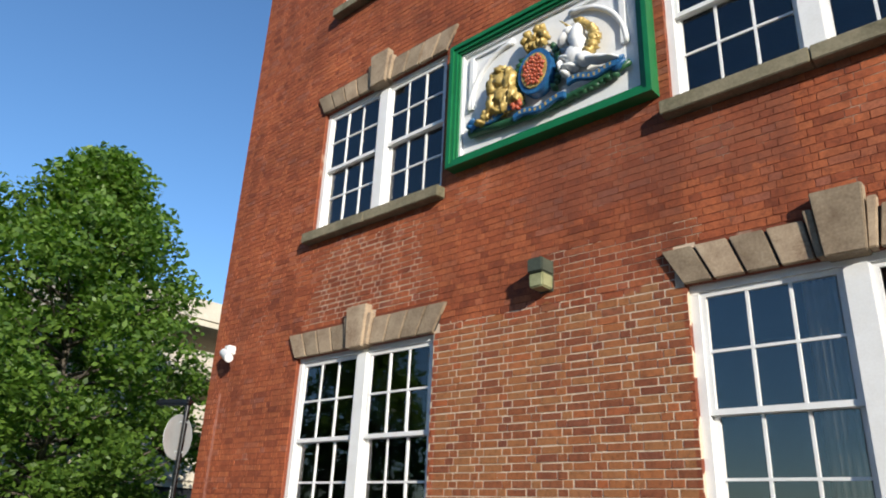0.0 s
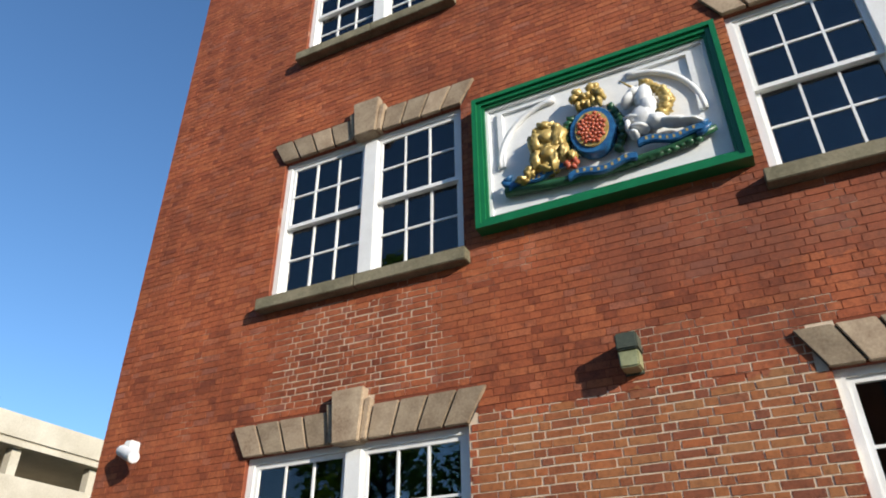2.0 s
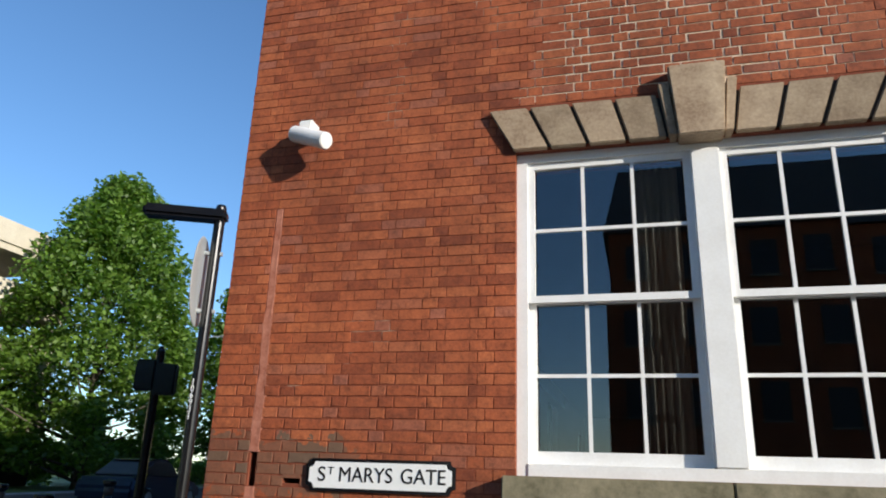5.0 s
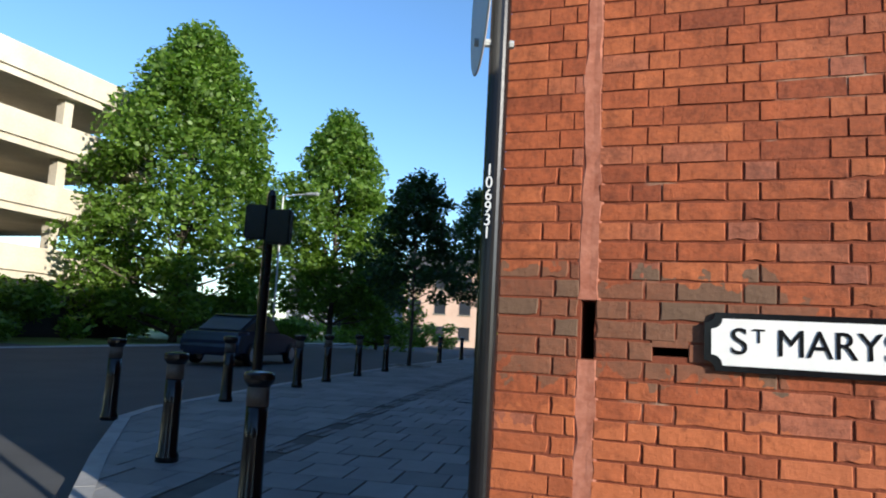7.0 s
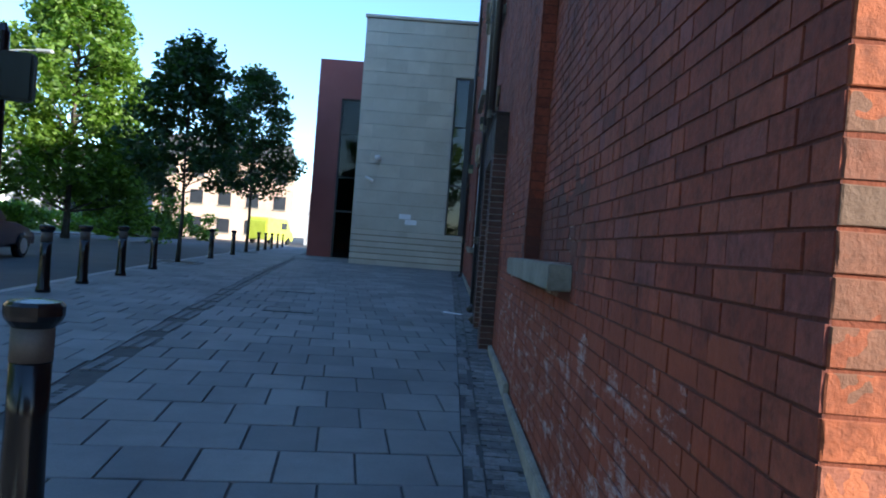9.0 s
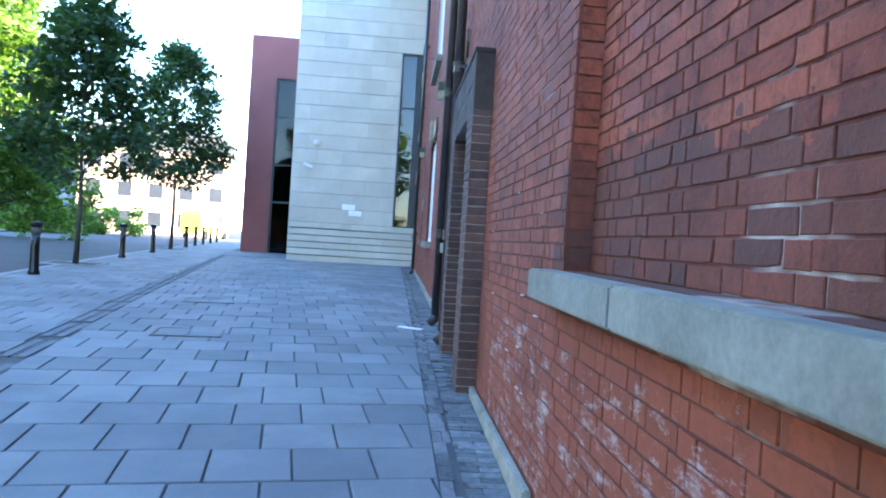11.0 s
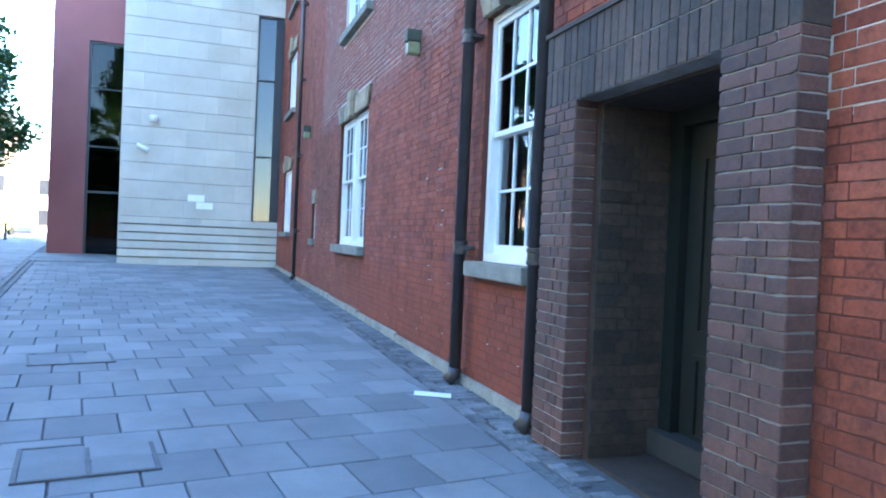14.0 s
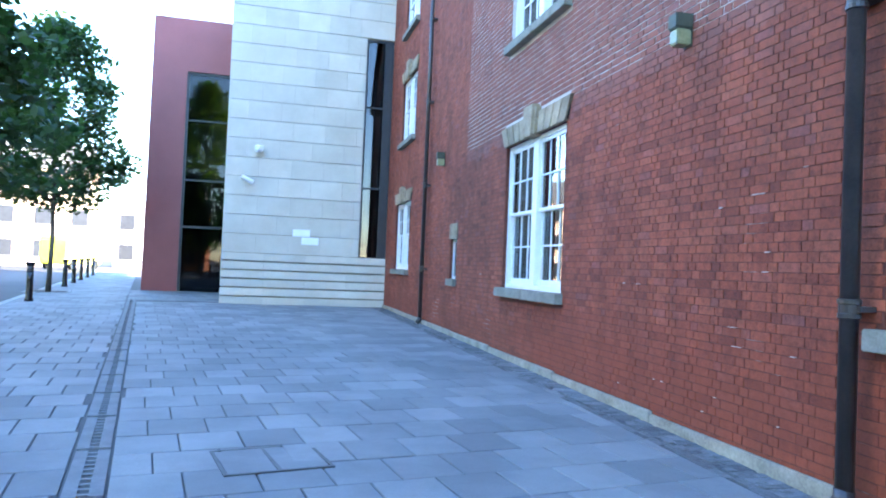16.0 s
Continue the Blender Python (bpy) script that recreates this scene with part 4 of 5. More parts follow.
def street_lamp(x, y, h):
    ob = thing("street_lamp", pose(x, y, 0.4), "tall grey steel street lamp with a side arm", "street lamp", "street lamps")
    part("column", lathe([(0.09, 0), (0.09, 1.2), (0.06, 1.3), (0.045, h)], 12), M_GREYMETAL, ob)
    part("arm", tube([(0, 0, h - 0.02), (0.8, 0.1, h + 0.1), (1.3, 0.2, h + 0.12)], 0.035, 8), M_GREYMETAL, ob)
    part("lantern", box(1.2, 1.9, 0.08, 0.34, h + 0.06, h + 0.2, 0.04), M_GREYMETAL, ob)
    return ob


street_lamp(-19.2, 27.5, 7.6)
street_lamp(-21.5, 50.0, 7.6)


# ---- pale stone and red building at the end ----
court = thing("modern_building", pose(0, 0, 0), "modern building of pale stone, red cladding and dark glazing", "building")
part("stone_core", boxes(bmesh.new(), (-4.57, -0.80, 27.72, 40, 0.2, 10.5), (-0.80, -0.001, 27.72, 40, 0.2, 1.86), (-0.80, -0.001, 27.72, 40, 8.3, 10.5), (-0.80, 10, 28.6, 40, 1.86, 8.3)), M_ASHLAR_JOINT, court)
# unseen block, added to keep the sun off the red cladding
part("upper_storey", box(0.6, 10, 29.2, 46, 8.31, 13.8), M_ASHLAR, court)
part("core_rest", box(0.0, 10, 27.72, 40, 0.2, 1.8), M_ASHLAR_JOINT, court)
part("parapet", box(-4.66, 0.0, 27.62, 40, 10.5, 10.62, 0.01), M_ASHLAR, court)
z, row = 0.42, 0
while z < 10.4:
    h = 0.245 if z < 1.8 else 0.535
    x = -4.6 - (0.35 if row % 2 and z > 1.8 else 0)
    while x < -0.01:
        wd = 1.15 if z < 1.8 else 0.9
        xa, xb = max(x, -4.6), min(x + wd, -0.005)
        if 1.85 < z + h / 2 < 8.3:
            xb = min(xb, -0.81)
        if xb - xa > 0.05:
            part("stone_panel", box(xa + 0.002, xb - 0.002, 27.675 - (0.02 if z < 1.8 else 0), 27.719, z + (0.045 if z < 1.8 else 0.016), min(z + h, 10.49)), M_ASHLAR, court)
        x += wd
    z += h
    row += 1
for z in [1.9 + 0.7 * i for i in range(13)]:
    part("end_panel", box(-4.6, -4.571, 27.72, 33.8, z - 0.75, z - 0.06), M_ASHLAR, court)
tall = part("tall_window", boxes(bmesh.new(), (-0.80, -0.745, 27.74, 27.84, 1.86, 8.3), (-0.26, -0.2, 27.74, 27.84, 1.86, 8.3), (-0.745, -0.26, 27.74, 27.84, 1.86, 1.92), (-0.745, -0.26, 27.74, 27.84, 8.24, 8.3), (-0.745, -0.26, 27.75, 27.83, 6.28, 6.33), (-0.745, -0.26, 27.75, 27.83, 3.9, 3.95)), M_FRAME, court)
part("side_panel", box(-0.2, -0.003, 27.75, 27.82, 1.86, 8.3), M_FRAME, court)
for z0, z1 in ((1.92, 3.9), (3.95, 6.28), (6.33, 8.24)):
    pane = part("pane", box(-0.2425, 0.2425, -0.0025, 0.0025, z0, z1), M_TINTED, tall)
    pane.matrix_local = pose(-0.5025, 27.79, 0, 0, 0, -3.5)
part("red_block", wall_mesh(-7.58, -4.3, 0.2, 10.24, [(-6.4, -4.45, 0.3, 8.35)], 0.4, 33.86), M_REDCLAD, court, "dark red smooth cladding")
part("red_flank", box(-7.58, -7.2, 34.262, 48, 0.2, 10.24), M_REDCLAD, court)
part("red_roof", box(-7.2, -4.3, 34.262, 48, 10.0, 10.2), M_REDCLAD, court)
glz = part("entrance_glazing", boxes(bmesh.new(), (-6.4, -6.32, 33.95, 34.1, 0.3, 8.35), (-4.53, -4.45, 33.95, 34.1, 0.3, 8.35), (-6.32, -4.53, 33.95, 34.1, 8.27, 8.35), (-6.32, -4.53, 33.97, 34.08, 2.75, 2.83), (-6.32, -4.53, 33.97, 34.08, 4.45, 4.5), (-6.32, -4.53, 33.97, 34.08, 6.6, 6.64)), M_FRAME, court)
for z0, z1 in ((0.35, 2.75), (2.83, 4.45), (4.5, 6.6), (6.64, 8.27)):
    part("pane", box(-6.32, -4.53, 34.02, 34.025, z0, z1), M_LOBBY, glz)
# lobby surfaces coloured near-black in place of indoor shade
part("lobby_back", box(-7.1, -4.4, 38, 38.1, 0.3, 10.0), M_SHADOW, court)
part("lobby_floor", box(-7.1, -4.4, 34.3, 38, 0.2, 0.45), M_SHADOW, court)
for x, z in ((-3.72, 4.78), (-4.05, 3.95)):
    cam_thing = thing("security_camera", pose(x, 27.69, z), "white security camera on the pale stone wall", "security camera", "security cameras")
    part("bracket", box(-0.03, 0.03, -0.16, -0.001, 0.0, 0.06), M_WHITE, cam_thing)
    bb = part("body", lathe([(0.09, -0.06), (0.12, 0.0), (0.12, 0.09), (0.08, 0.12)], 16) if z > 4.2 else lathe([(0.06, -0.18), (0.065, -0.17), (0.065, 0.16), (0.05, 0.17)], 16), M_WHITE, cam_thing)
    bb.matrix_local = pose(0, -0.2, 0) if z > 4.2 else pose(0.06, -0.2, -0.03, 0, 115, 0)
for x, z in ((-2.45, 2.52), (-2.2, 2.3)):
    tagged(part("notice", box(x - 0.24, x + 0.24, 27.6655, 27.673, z - 0.1, z + 0.1), M_PAPER), "faded pale notice panel fixed to the stone wall", "notice", "wall notices")


# ---- trees ----
def leaves(name, centres, radius, count, size, material, parent, seed):
    rng = np.random.default_rng(seed)
    c = np.array(centres)[rng.integers(0, len(centres), count)]
    d = rng.normal(size=(count, 3))
    d /= np.linalg.norm(d, axis=1)[:, None]
    p = c + d * (radius * rng.random((count, 1)) ** 0.45) * np.array([1, 1, 0.75])
    a = rng.normal(size=(count, 3))
    a[:, 2] *= 0.6
    a /= np.linalg.norm(a, axis=1)[:, None]
    b = np.cross(a, rng.normal(size=(count, 3)) + np.array([0, 0, 1.2]))
    b /= np.linalg.norm(b, axis=1)[:, None] + 1e-6
    s = size * (0.6 + 0.8 * rng.random((count, 1)))
    v = np.stack([p - a * s, p - b * s * 0.6, p + a * s, p + b * s * 0.6], 1).reshape(-1, 3)
    f = np.arange(count * 4).reshape(-1, 4)
    ob = raw(name, v.tolist(), f.tolist(), material)
    ob.parent = parent
    return ob


def tree(at, height, spread, clear, trunk, clumps, count, size, clump, material, label, group, seed, shape=0.0):
    """A tapered trunk with limbs that end in clumps of leaves; shape above 0 narrows the crown upwards."""
    rnd = random.Random(seed)
    ob = thing("tree", at, label, "tree", group)
    part("trunk", tube([(0, 0, -0.1), (0.03, 0.02, clear * 0.6), (-0.04, 0.05, clear + (height - clear) * 0.35), (0.02, 0, height * 0.93)], trunk, 10, trunk * 0.2), M_BARK, ob, smooth=True)
    tips = []
    limbs = bmesh.new()
    for k in range(clumps):
        t = (k + 0.5) / clumps
        z = clear + (height - clear) * (0.04 + 0.94 * t)
        w = spread * (math.sin(math.pi * min(1, (0.14 + 0.86 * t) ** (0.75 + shape * -0.3))) ** 0.7 if shape == 0 else (min(1, 0.55 + 2.2 * t) * (1 - t) ** 0.6 * 1.1 + 0.06))
        ang, r = k * 2.39996 + rnd.uniform(-0.4, 0.4), w * math.sqrt(rnd.uniform(0.15, 1.0))
        tip = Vector((r * math.cos(ang), r * math.sin(ang), z + rnd.uniform(-0.3, 0.3)))
        tips.append(tuple(tip))
        if k % 2 == 0:
            z0 = max(clear * 0.9, z - 0.35 * r - 0.4)
            tmp = tube([(0, 0, z0), tuple(tip * 0.55 + Vector((0, 0, z0 * 0.45 - 0.05 * r))), tuple(tip)], trunk * 0.28, 5, trunk * 0.06)
            me = bpy.data.meshes.new("limb_tmp")
            tmp.to_mesh(me)
            tmp.free()
            limbs.from_mesh(me)
            bpy.data.meshes.remove(me)
    part("branchwork", limbs, M_BARK, ob, smooth=True)
    leaves("crown", tips, clump, count, size, material, ob, seed)["label"] = "dense green leafy crown"
    return ob


STREET = "slender street tree with dense dark green crown"
tree(pose(-7.9, 18.1, gz(18)), 5.9, 1.75, 2.1, 0.07, 75, 8500, 0.085, 0.46, M_LEAF_STREET, STREET, "street trees", 3, 1)
tree(pose(-9.7, 30.8, gz(30)), 8.2, 2.1, 2.6, 0.09, 80, 11000, 0.095, 0.6, M_LEAF_STREET, STREET, "street trees", 4, 1)
BIG = "broad mature tree with bright sunlit green foliage"
tree(pose(-24.2, 26.3, 0.4), 16.2, 5.0, 0.4, 0.3, 170, 46000, 0.15, 1.25, M_LEAF, BIG, "big trees", 5)
tree(pose(-20.5, 35.5, 0.4), 14.2, 4.0, 1.5, 0.25, 120, 30000, 0.15, 1.1, M_LEAF, BIG, "big trees", 6)
tree(pose(-20.5, 5.0, 0.2), 16.0, 5.6, 0.9, 0.32, 170, 48000, 0.14, 1.2, M_LEAF, BIG, "big trees", 7)
tree(pose(-23.5, -3.0, 0.1), 19.5, 5.6, 1.2, 0.34, 130, 34000, 0.16, 1.3, M_LEAF, BIG, "big trees", 9)
tree(pose(-19.0, 39, 0.4), 6.0, 2.8, 0.4, 0.15, 50, 9000, 0.13, 0.9, M_LEAF, "smaller rounded tree behind the verge", "big trees", 8)
# trees and houses behind the walker, which the panes mirror
for k, (x, y, h) in enumerate(((-10.5, -24, 22), (-30, -29, 16), (-39, -22, 17))):
    tree(pose(x, y, 0), h, 4.8, 1.4, 0.28, 90, 14000, 0.22, 1.3, M_LEAF, "broad mature tree across the road junction", "trees across the junction", 40 + k)
for k, (x, y, s) in enumerate(((-27, 52, 1.2), (-24, 60, 1.5), (-30, 46, 1.3), (-25.5, 14, 1.5), (-27.0, 18.5, 1.7), (-26.5, 30.5, 1.9), (-27.5, 34.0, 1.8), (-24.5, 9.5, 1.6))):
    bush = thing("bush", pose(x, y, 0.4), "rounded green bush on the verge", "bush", "verge bushes")
    leaves("foliage", [(random.uniform(-2.9, 2.9), random.uniform(-2, 2), random.uniform(0.2, s * 1.25)) for _ in range(26)], 0.8, 6500, 0.13, M_LEAF, bush, 20 + k)
    part("stem", tube([(0, 0, -0.1), (0, 0, 0.8)], 0.06, 6), M_BARK, bush)

# plates round the street trees' feet
for x, y in ((-7.9, 18.1), (-9.7, 30.8)):
    tp = thing("tree_grille", pose(x, y, gz(y) + 0.004, 0, 0, 8.7), "square metal grille round a street tree's foot", "tree grille", "tree grilles")
    part("frame", boxes(bmesh.new(), (-0.6, 0.6, -0.6, -0.52, 0, 0.02), (-0.6, 0.6, 0.52, 0.6, 0, 0.02), (-0.6, -0.52, -0.52, 0.52, 0, 0.02), (0.52, 0.6, -0.52, 0.52, 0, 0.02)), M_KERB, tp)
    part("soil", box(-0.52, 0.52, -0.52, 0.52, -0.01, 0.006), M_BARK, tp)


# ---- car park and far buildings ----
carpark = thing("car_park_building", pose(-27.8, 27.3, 1.0), "pale concrete multi-storey car park with open decks", "building")
for i in range(4):
    z = 0.2 + 2.95 * i
    part("deck", box(-28, 0, -20, 0, z + 2.1 - 0.35, z + 2.1), M_CONCRETE, carpark)
    part("parapet", boxes(bmesh.new(), (-0.2, 0.12, -20.1, 0.1, z + 2.1, z + 3.25), (-28, -0.2, -20.1, -19.8, z + 2.1, z + 3.25), (-28, -0.2, -0.2, 0.1, z + 2.1, z + 3.25)), M_CONCRETE, carpark)
for i in range(5):
    part("column", box(-0.9, -0.4, -19.6 + 4.75 * i, -19.1 + 4.75 * i, -0.9, 11), M_CONCRETE, carpark)
# near-black block filling the decks, stands in for their deep shade
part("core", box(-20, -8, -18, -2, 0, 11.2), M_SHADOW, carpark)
part("ground_screen", box(-0.35, -0.25, -20, 0, -0.9, 1.95), M_FRAME, carpark)


def far_building(at, w, d, h, material, roof, floors, cols, label):
    ob = thing("far_building", at, label, "building", "distant buildings")
    part("wall", box(-w / 2, w / 2, 0, d, 0, h), material, ob)
    if roof:
        r = part("roof", prism([(-w / 2 - 0.3, h), (w / 2 + 0.3, h), (w / 2 - 0.6, h + roof), (-w / 2 + 0.6, h + roof)], -0.3, d + 0.3), M_ROOF, ob)
    else:
        part("parapet", box(-w / 2 - 0.1, w / 2 + 0.1, -0.1, d, h, h + 0.3), material, ob)
    for f in range(floors):
        for c in range(cols):
            x, z = -w / 2 + w * (c + 0.5) / cols, h * (f + 0.3) / floors
            wdw = part("window", box(x - 0.65, x + 0.65, -0.08, -0.002, z, z + h / floors * 0.5), M_FRAME, ob)
            part("sill", box(x - 0.75, x + 0.75, -0.16, -0.002, z - 0.12, z), M_SILL_GREY, wdw)
    return ob


far_building(pose(-26, 78, 0.3, 0, 0, 15), 15, 10, 9.0, M_CREAM, 2.2, 3, 5, "sunlit pinkish brick building with slate roof")
far_building(pose(-14.5, 84, 0.3, 0, 0, 8), 7, 10, 6.0, M_GREY, 0, 2, 3, "low grey clad building in the distance")
far_building(pose(-7, 110, 0.3, 0, 0, 5), 14, 10, 7.5, M_CREAM, 2.0, 2, 5, "distant brick terrace at the street's end")
far_building(pose(-44, 84, 0.3, 0, 0, 25), 18, 10, 8, M_GREY, 1.8, 2, 6, "long grey building behind the trees")
far_building(pose(18.5, -34, -0.2, 0, 0, 180), 34, 10, 15.0, M_BRICK, 3.5, 4, 11, "tall brick terrace across the road opposite the front")
far_building(pose(-18, -36, -0.2, 0, 0, 180), 14, 10, 7.5, M_BRICK, 3.5, 2, 4, "brick house across the road opposite the front")

van = thing("van", pose(-17.5, 66, 0.42, 0, 0, 75), "bright yellow van parked beyond the verge", "van")
M_YELLOW = mottled("yellow_van_paint", (0.55, 0.60, 0.05), (0.70, 0.74, 0.10), 0.35, 2, 30, 0)
part("body", prism([(-2.6, 0.4), (2.5, 0.4), (2.55, 1.2), (1.9, 1.5), (1.2, 2.4), (-2.5, 2.45), (-2.65, 2.2)], -1, 1, 0.08), M_YELLOW, van)
part("window", box(0.0, 1.15, -1.02, 1.02, 1.45, 2.1), M_FRAME, van)
for x in (-1.7, 1.6):
    for y in (-0.92, 0.92):
        w = part("wheel", lathe([(0.36, -0.12), (0.38, -0.08), (0.38, 0.08), (0.36, 0.12)], 18), M_BLACK, van)
        w.matrix_local = pose(x, y, 0.38, 90)

# a passing car, at rest on the road
car = thing("car", pose(-12.2, 15.6, gz(15.6) - 0.13, 0, 0, 99), "dark blue saloon car on the shaded road", "car")
M_CAR = mottled("dark_blue_car_paint", (0.035, 0.05, 0.09), (0.05, 0.07, 0.12), 0.25, 2, 30, 0, 0.5)
def car_body(profile, w0, bevel):
    return prism(profile, -w0, w0, bevel)
part("body", car_body([(-2.2, 0.28), (2.15, 0.28), (2.2, 0.55), (2.05, 0.75), (1.1, 0.92), (-1.5, 0.98), (-2.15, 0.9), (-2.25, 0.6)], 0.87, 0.09), M_CAR, car)
part("cabin", car_body([(-1.75, 0.96), (1.05, 0.9), (0.35, 1.36), (-0.2, 1.43), (-0.85, 1.40)], 0.70, 0.07), M_FRAME, car, "dark glass cabin")
part("roof", car_body([(-0.95, 1.40), (0.3, 1.385), (0.2, 1.43), (-0.3, 1.46), (-0.8, 1.44)], 0.62, 0.012), M_CAR, car)
for x in (-1.35, 1.35):
    for y in (-0.82, 0.82):
        w = part("wheel", lathe([(0.29, -0.1), (0.32, -0.08), (0.32, 0.08), (0.29, 0.1)], 20), M_BLACK, car)
        w.matrix_local = pose(x, y, 0.32, 90)
        rim = part("rim", lathe([(0.2, -0.105), (0.2, 0.105)], 14), M_GREYMETAL, w)
for y in (-0.62, 0.62):
    part("headlight", box(2.12, 2.19, y - 0.16, y + 0.16, 0.58, 0.7, 0.02), M_SIGNWHITE, car)

# ---- bricks ----
JOINT, COURSE, STRETCH, HEAD = 0.008, 0.0705, 0.207, 0.098
def bond(u0, u1, z0, z1, holes, flemish=True):
    """Bricks of a wall as (u0, u1, z0, z1): Flemish bond, clipped at the openings."""
    rows = int(math.ceil((z1 - z0) / COURSE))
    for j in range(rows):
        za = z0 + j * COURSE + JOINT / 2
        zb = min(za + COURSE - JOINT, z1)
        cut = [h for h in holes if h[2] < zb - 0.012 and h[3] > za + 0.012]
        u, k = u0 - (0.16 if j % 2 else 0.0) - 0.0005, j % 2
        while u < u1:
            wd = (STRETCH if (k % 2 == 0) else HEAD) if flemish else STRETCH
            segs = [(max(u, u0), min(u + wd, u1))]
            for h in cut:
                nxt = []
                for a, b in segs:
                    if b <= h[0] or a >= h[1]:
                        nxt.append((a, b))
                    else:
                        if a < h[0]:
                            nxt.append((a, h[0]))
                        if b > h[1]:
                            nxt.append((h[1], b))
                segs = nxt
            for a, b in segs:
                if b - a > 0.02:
                    yield a, b, za, zb
            u += wd + JOINT
            k += 1


def worn_brick(w, h, rnd):
    """One hand-made brick with chipped, uneven edges; its face lies near y = 0."""
    bm = bmesh.new()
    ring = []
    for x, z in ((0, 0), (0.3, 0), (0.7, 0), (1, 0), (1, 0.5), (1, 1), (0.65, 1), (0.3, 1), (0, 1), (0, 0.5)):
        chip = rnd.uniform(0.003, 0.007) if rnd.random() < 0.06 else rnd.uniform(-0.001, 0.0012)
        ring.append((x * w + (0.5 - x) * 2 * chip, z * h + (0.5 - z) * 2 * chip))
    back = [bm.verts.new((x, 0.010, z)) for x, z in ring]
    edge = [bm.verts.new((x, 0.001 + rnd.uniform(-0.0006, 0.0008), z)) for x, z in ring]
    face = [bm.verts.new((w / 2 + (x - w / 2) * (1 - 0.007 / w), rnd.uniform(-0.0012, 0.0), h / 2 + (z - h / 2) * 0.94)) for x, z in ring]
    mid = bm.verts.new((w * rnd.uniform(0.4, 0.6), rnd.uniform(-0.0022, -0.0002), h * 0.5))
    n = len(ring)
    for i in range(n):
        k = (i + 1) % n
        bm.faces.new((back[i], back[k], edge[k], edge[i]))
        bm.faces.new((edge[i], edge[k], face[k], face[i]))
        bm.faces.new((face[i], face[k], mid))
    return bm


def brick_layer(name, u0, u1, z0, z1, holes, material, parent, at, near=None, y=0.0, proud=0.006, seed=1, flemish=True, under=None, uneven=()):
    """The bricks of one wall: those of the stretch `near` as objects of their own, the rest joined."""
    rnd = random.Random(seed)
    verts, faces, shared, n = [], [], {}, 0
    for a, b, c, d in bond(u0, u1, z0, z1, holes, flemish):
        p = proud + rnd.uniform(-0.0012, 0.0022)
        s = rnd.uniform(-0.0015, 0.0015)
        if near and n < 290 and near[0] <= a and b <= near[1] and near[2] <= c and d <= near[3]:
            key = (round(b - a, 3), round(d - c, 3), rnd.randint(0, 6))
            if key not in shared:
                shared[key] = mesh_of(worn_brick(key[0], key[1], rnd), "brick", material)
            ob = new("brick", shared[key])
            ob.parent = parent
            ob.matrix_local = (under or Matrix()) @ pose(a, y - p, c + s, rnd.uniform(-0.4, 0.4), rnd.uniform(-0.25, 0.25), rnd.uniform(-0.25, 0.25))
            n += 1
            continue
        i = len(verts)
        loose = any(e[0] < a and b < e[1] and e[2] < c and d < e[3] for e in uneven)
        if loose:
            a, b, c, d = a + rnd.uniform(0, 0.006), b - rnd.uniform(0, 0.006), c + rnd.uniform(-0.001, 0.004), d - rnd.uniform(0, 0.005)
            p += rnd.uniform(0.0, 0.0015)
        j = [rnd.uniform(-0.002, 0.002) * (1.4 if loose else 1) for _ in range(4)]
        verts += [(a, y - p + j[0] * 0.5, c + s), (b, y - p + j[1] * 0.5, c - s), (b, y - p + j[2] * 0.5, d + j[2]), (a, y - p + j[3] * 0.5, d + j[3]), (a - 0.001, y + 0.004, c), (b + 0.001, y + 0.004, c), (b + 0.001, y + 0.004, d), (a - 0.001, y + 0.004, d)]
        faces += [(i, i + 1, i + 2, i + 3), (i + 4, i + 5, i + 1, i), (i + 5, i + 6, i + 2, i + 1), (i + 6, i + 7, i + 3, i + 2), (i + 7, i + 4, i, i + 3)]
    ob = raw(name, verts, faces, material) if verts else None
    if ob:
        ob.parent = parent
        ob.matrix_local = under or at
        ob["kind"] = "stuff"
    return ob


def dressed(windows, flip=1):
    """Openings grown by their lintels and sills, so that no brick runs through them."""
    out = []
    for c, a, b, w in windows:
        u = c * flip
        out += [(u - w / 2, u + w / 2, a, b), (u - w / 2 - 0.06, u + w / 2 + 0.06, a - 0.14, a), (u - w / 2 - 0.09, u + w / 2 + 0.09, b, b + 0.3), (u - 0.22, u + 0.22, b + 0.2, b + 0.37)]
    return out


brick_layer("bricks", 0.0, 13.0, 0.0, TOP, dressed(FW) + [(0.3, 0.365, 0.85, 3.25), (0.56, 0.68, 1.36, 1.40)], M_BRICK, wall_front, Matrix(), (0.0, 1.8, 0.85, 2.05), seed=11, proud=0.0034, uneven=((4.3, 7.4, 0, 3.7), (2.2, 4.3, 3.9, 5.0)))
porch_hole = [(-9.03, -6.95, 0.0, 2.95)]
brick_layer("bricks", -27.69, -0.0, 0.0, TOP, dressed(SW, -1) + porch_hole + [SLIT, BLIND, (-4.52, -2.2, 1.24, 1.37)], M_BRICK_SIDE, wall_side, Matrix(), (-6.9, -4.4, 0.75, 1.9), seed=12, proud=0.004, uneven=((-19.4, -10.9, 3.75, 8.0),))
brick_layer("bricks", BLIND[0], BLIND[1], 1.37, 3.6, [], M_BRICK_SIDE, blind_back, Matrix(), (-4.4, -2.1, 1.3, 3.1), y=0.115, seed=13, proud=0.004)
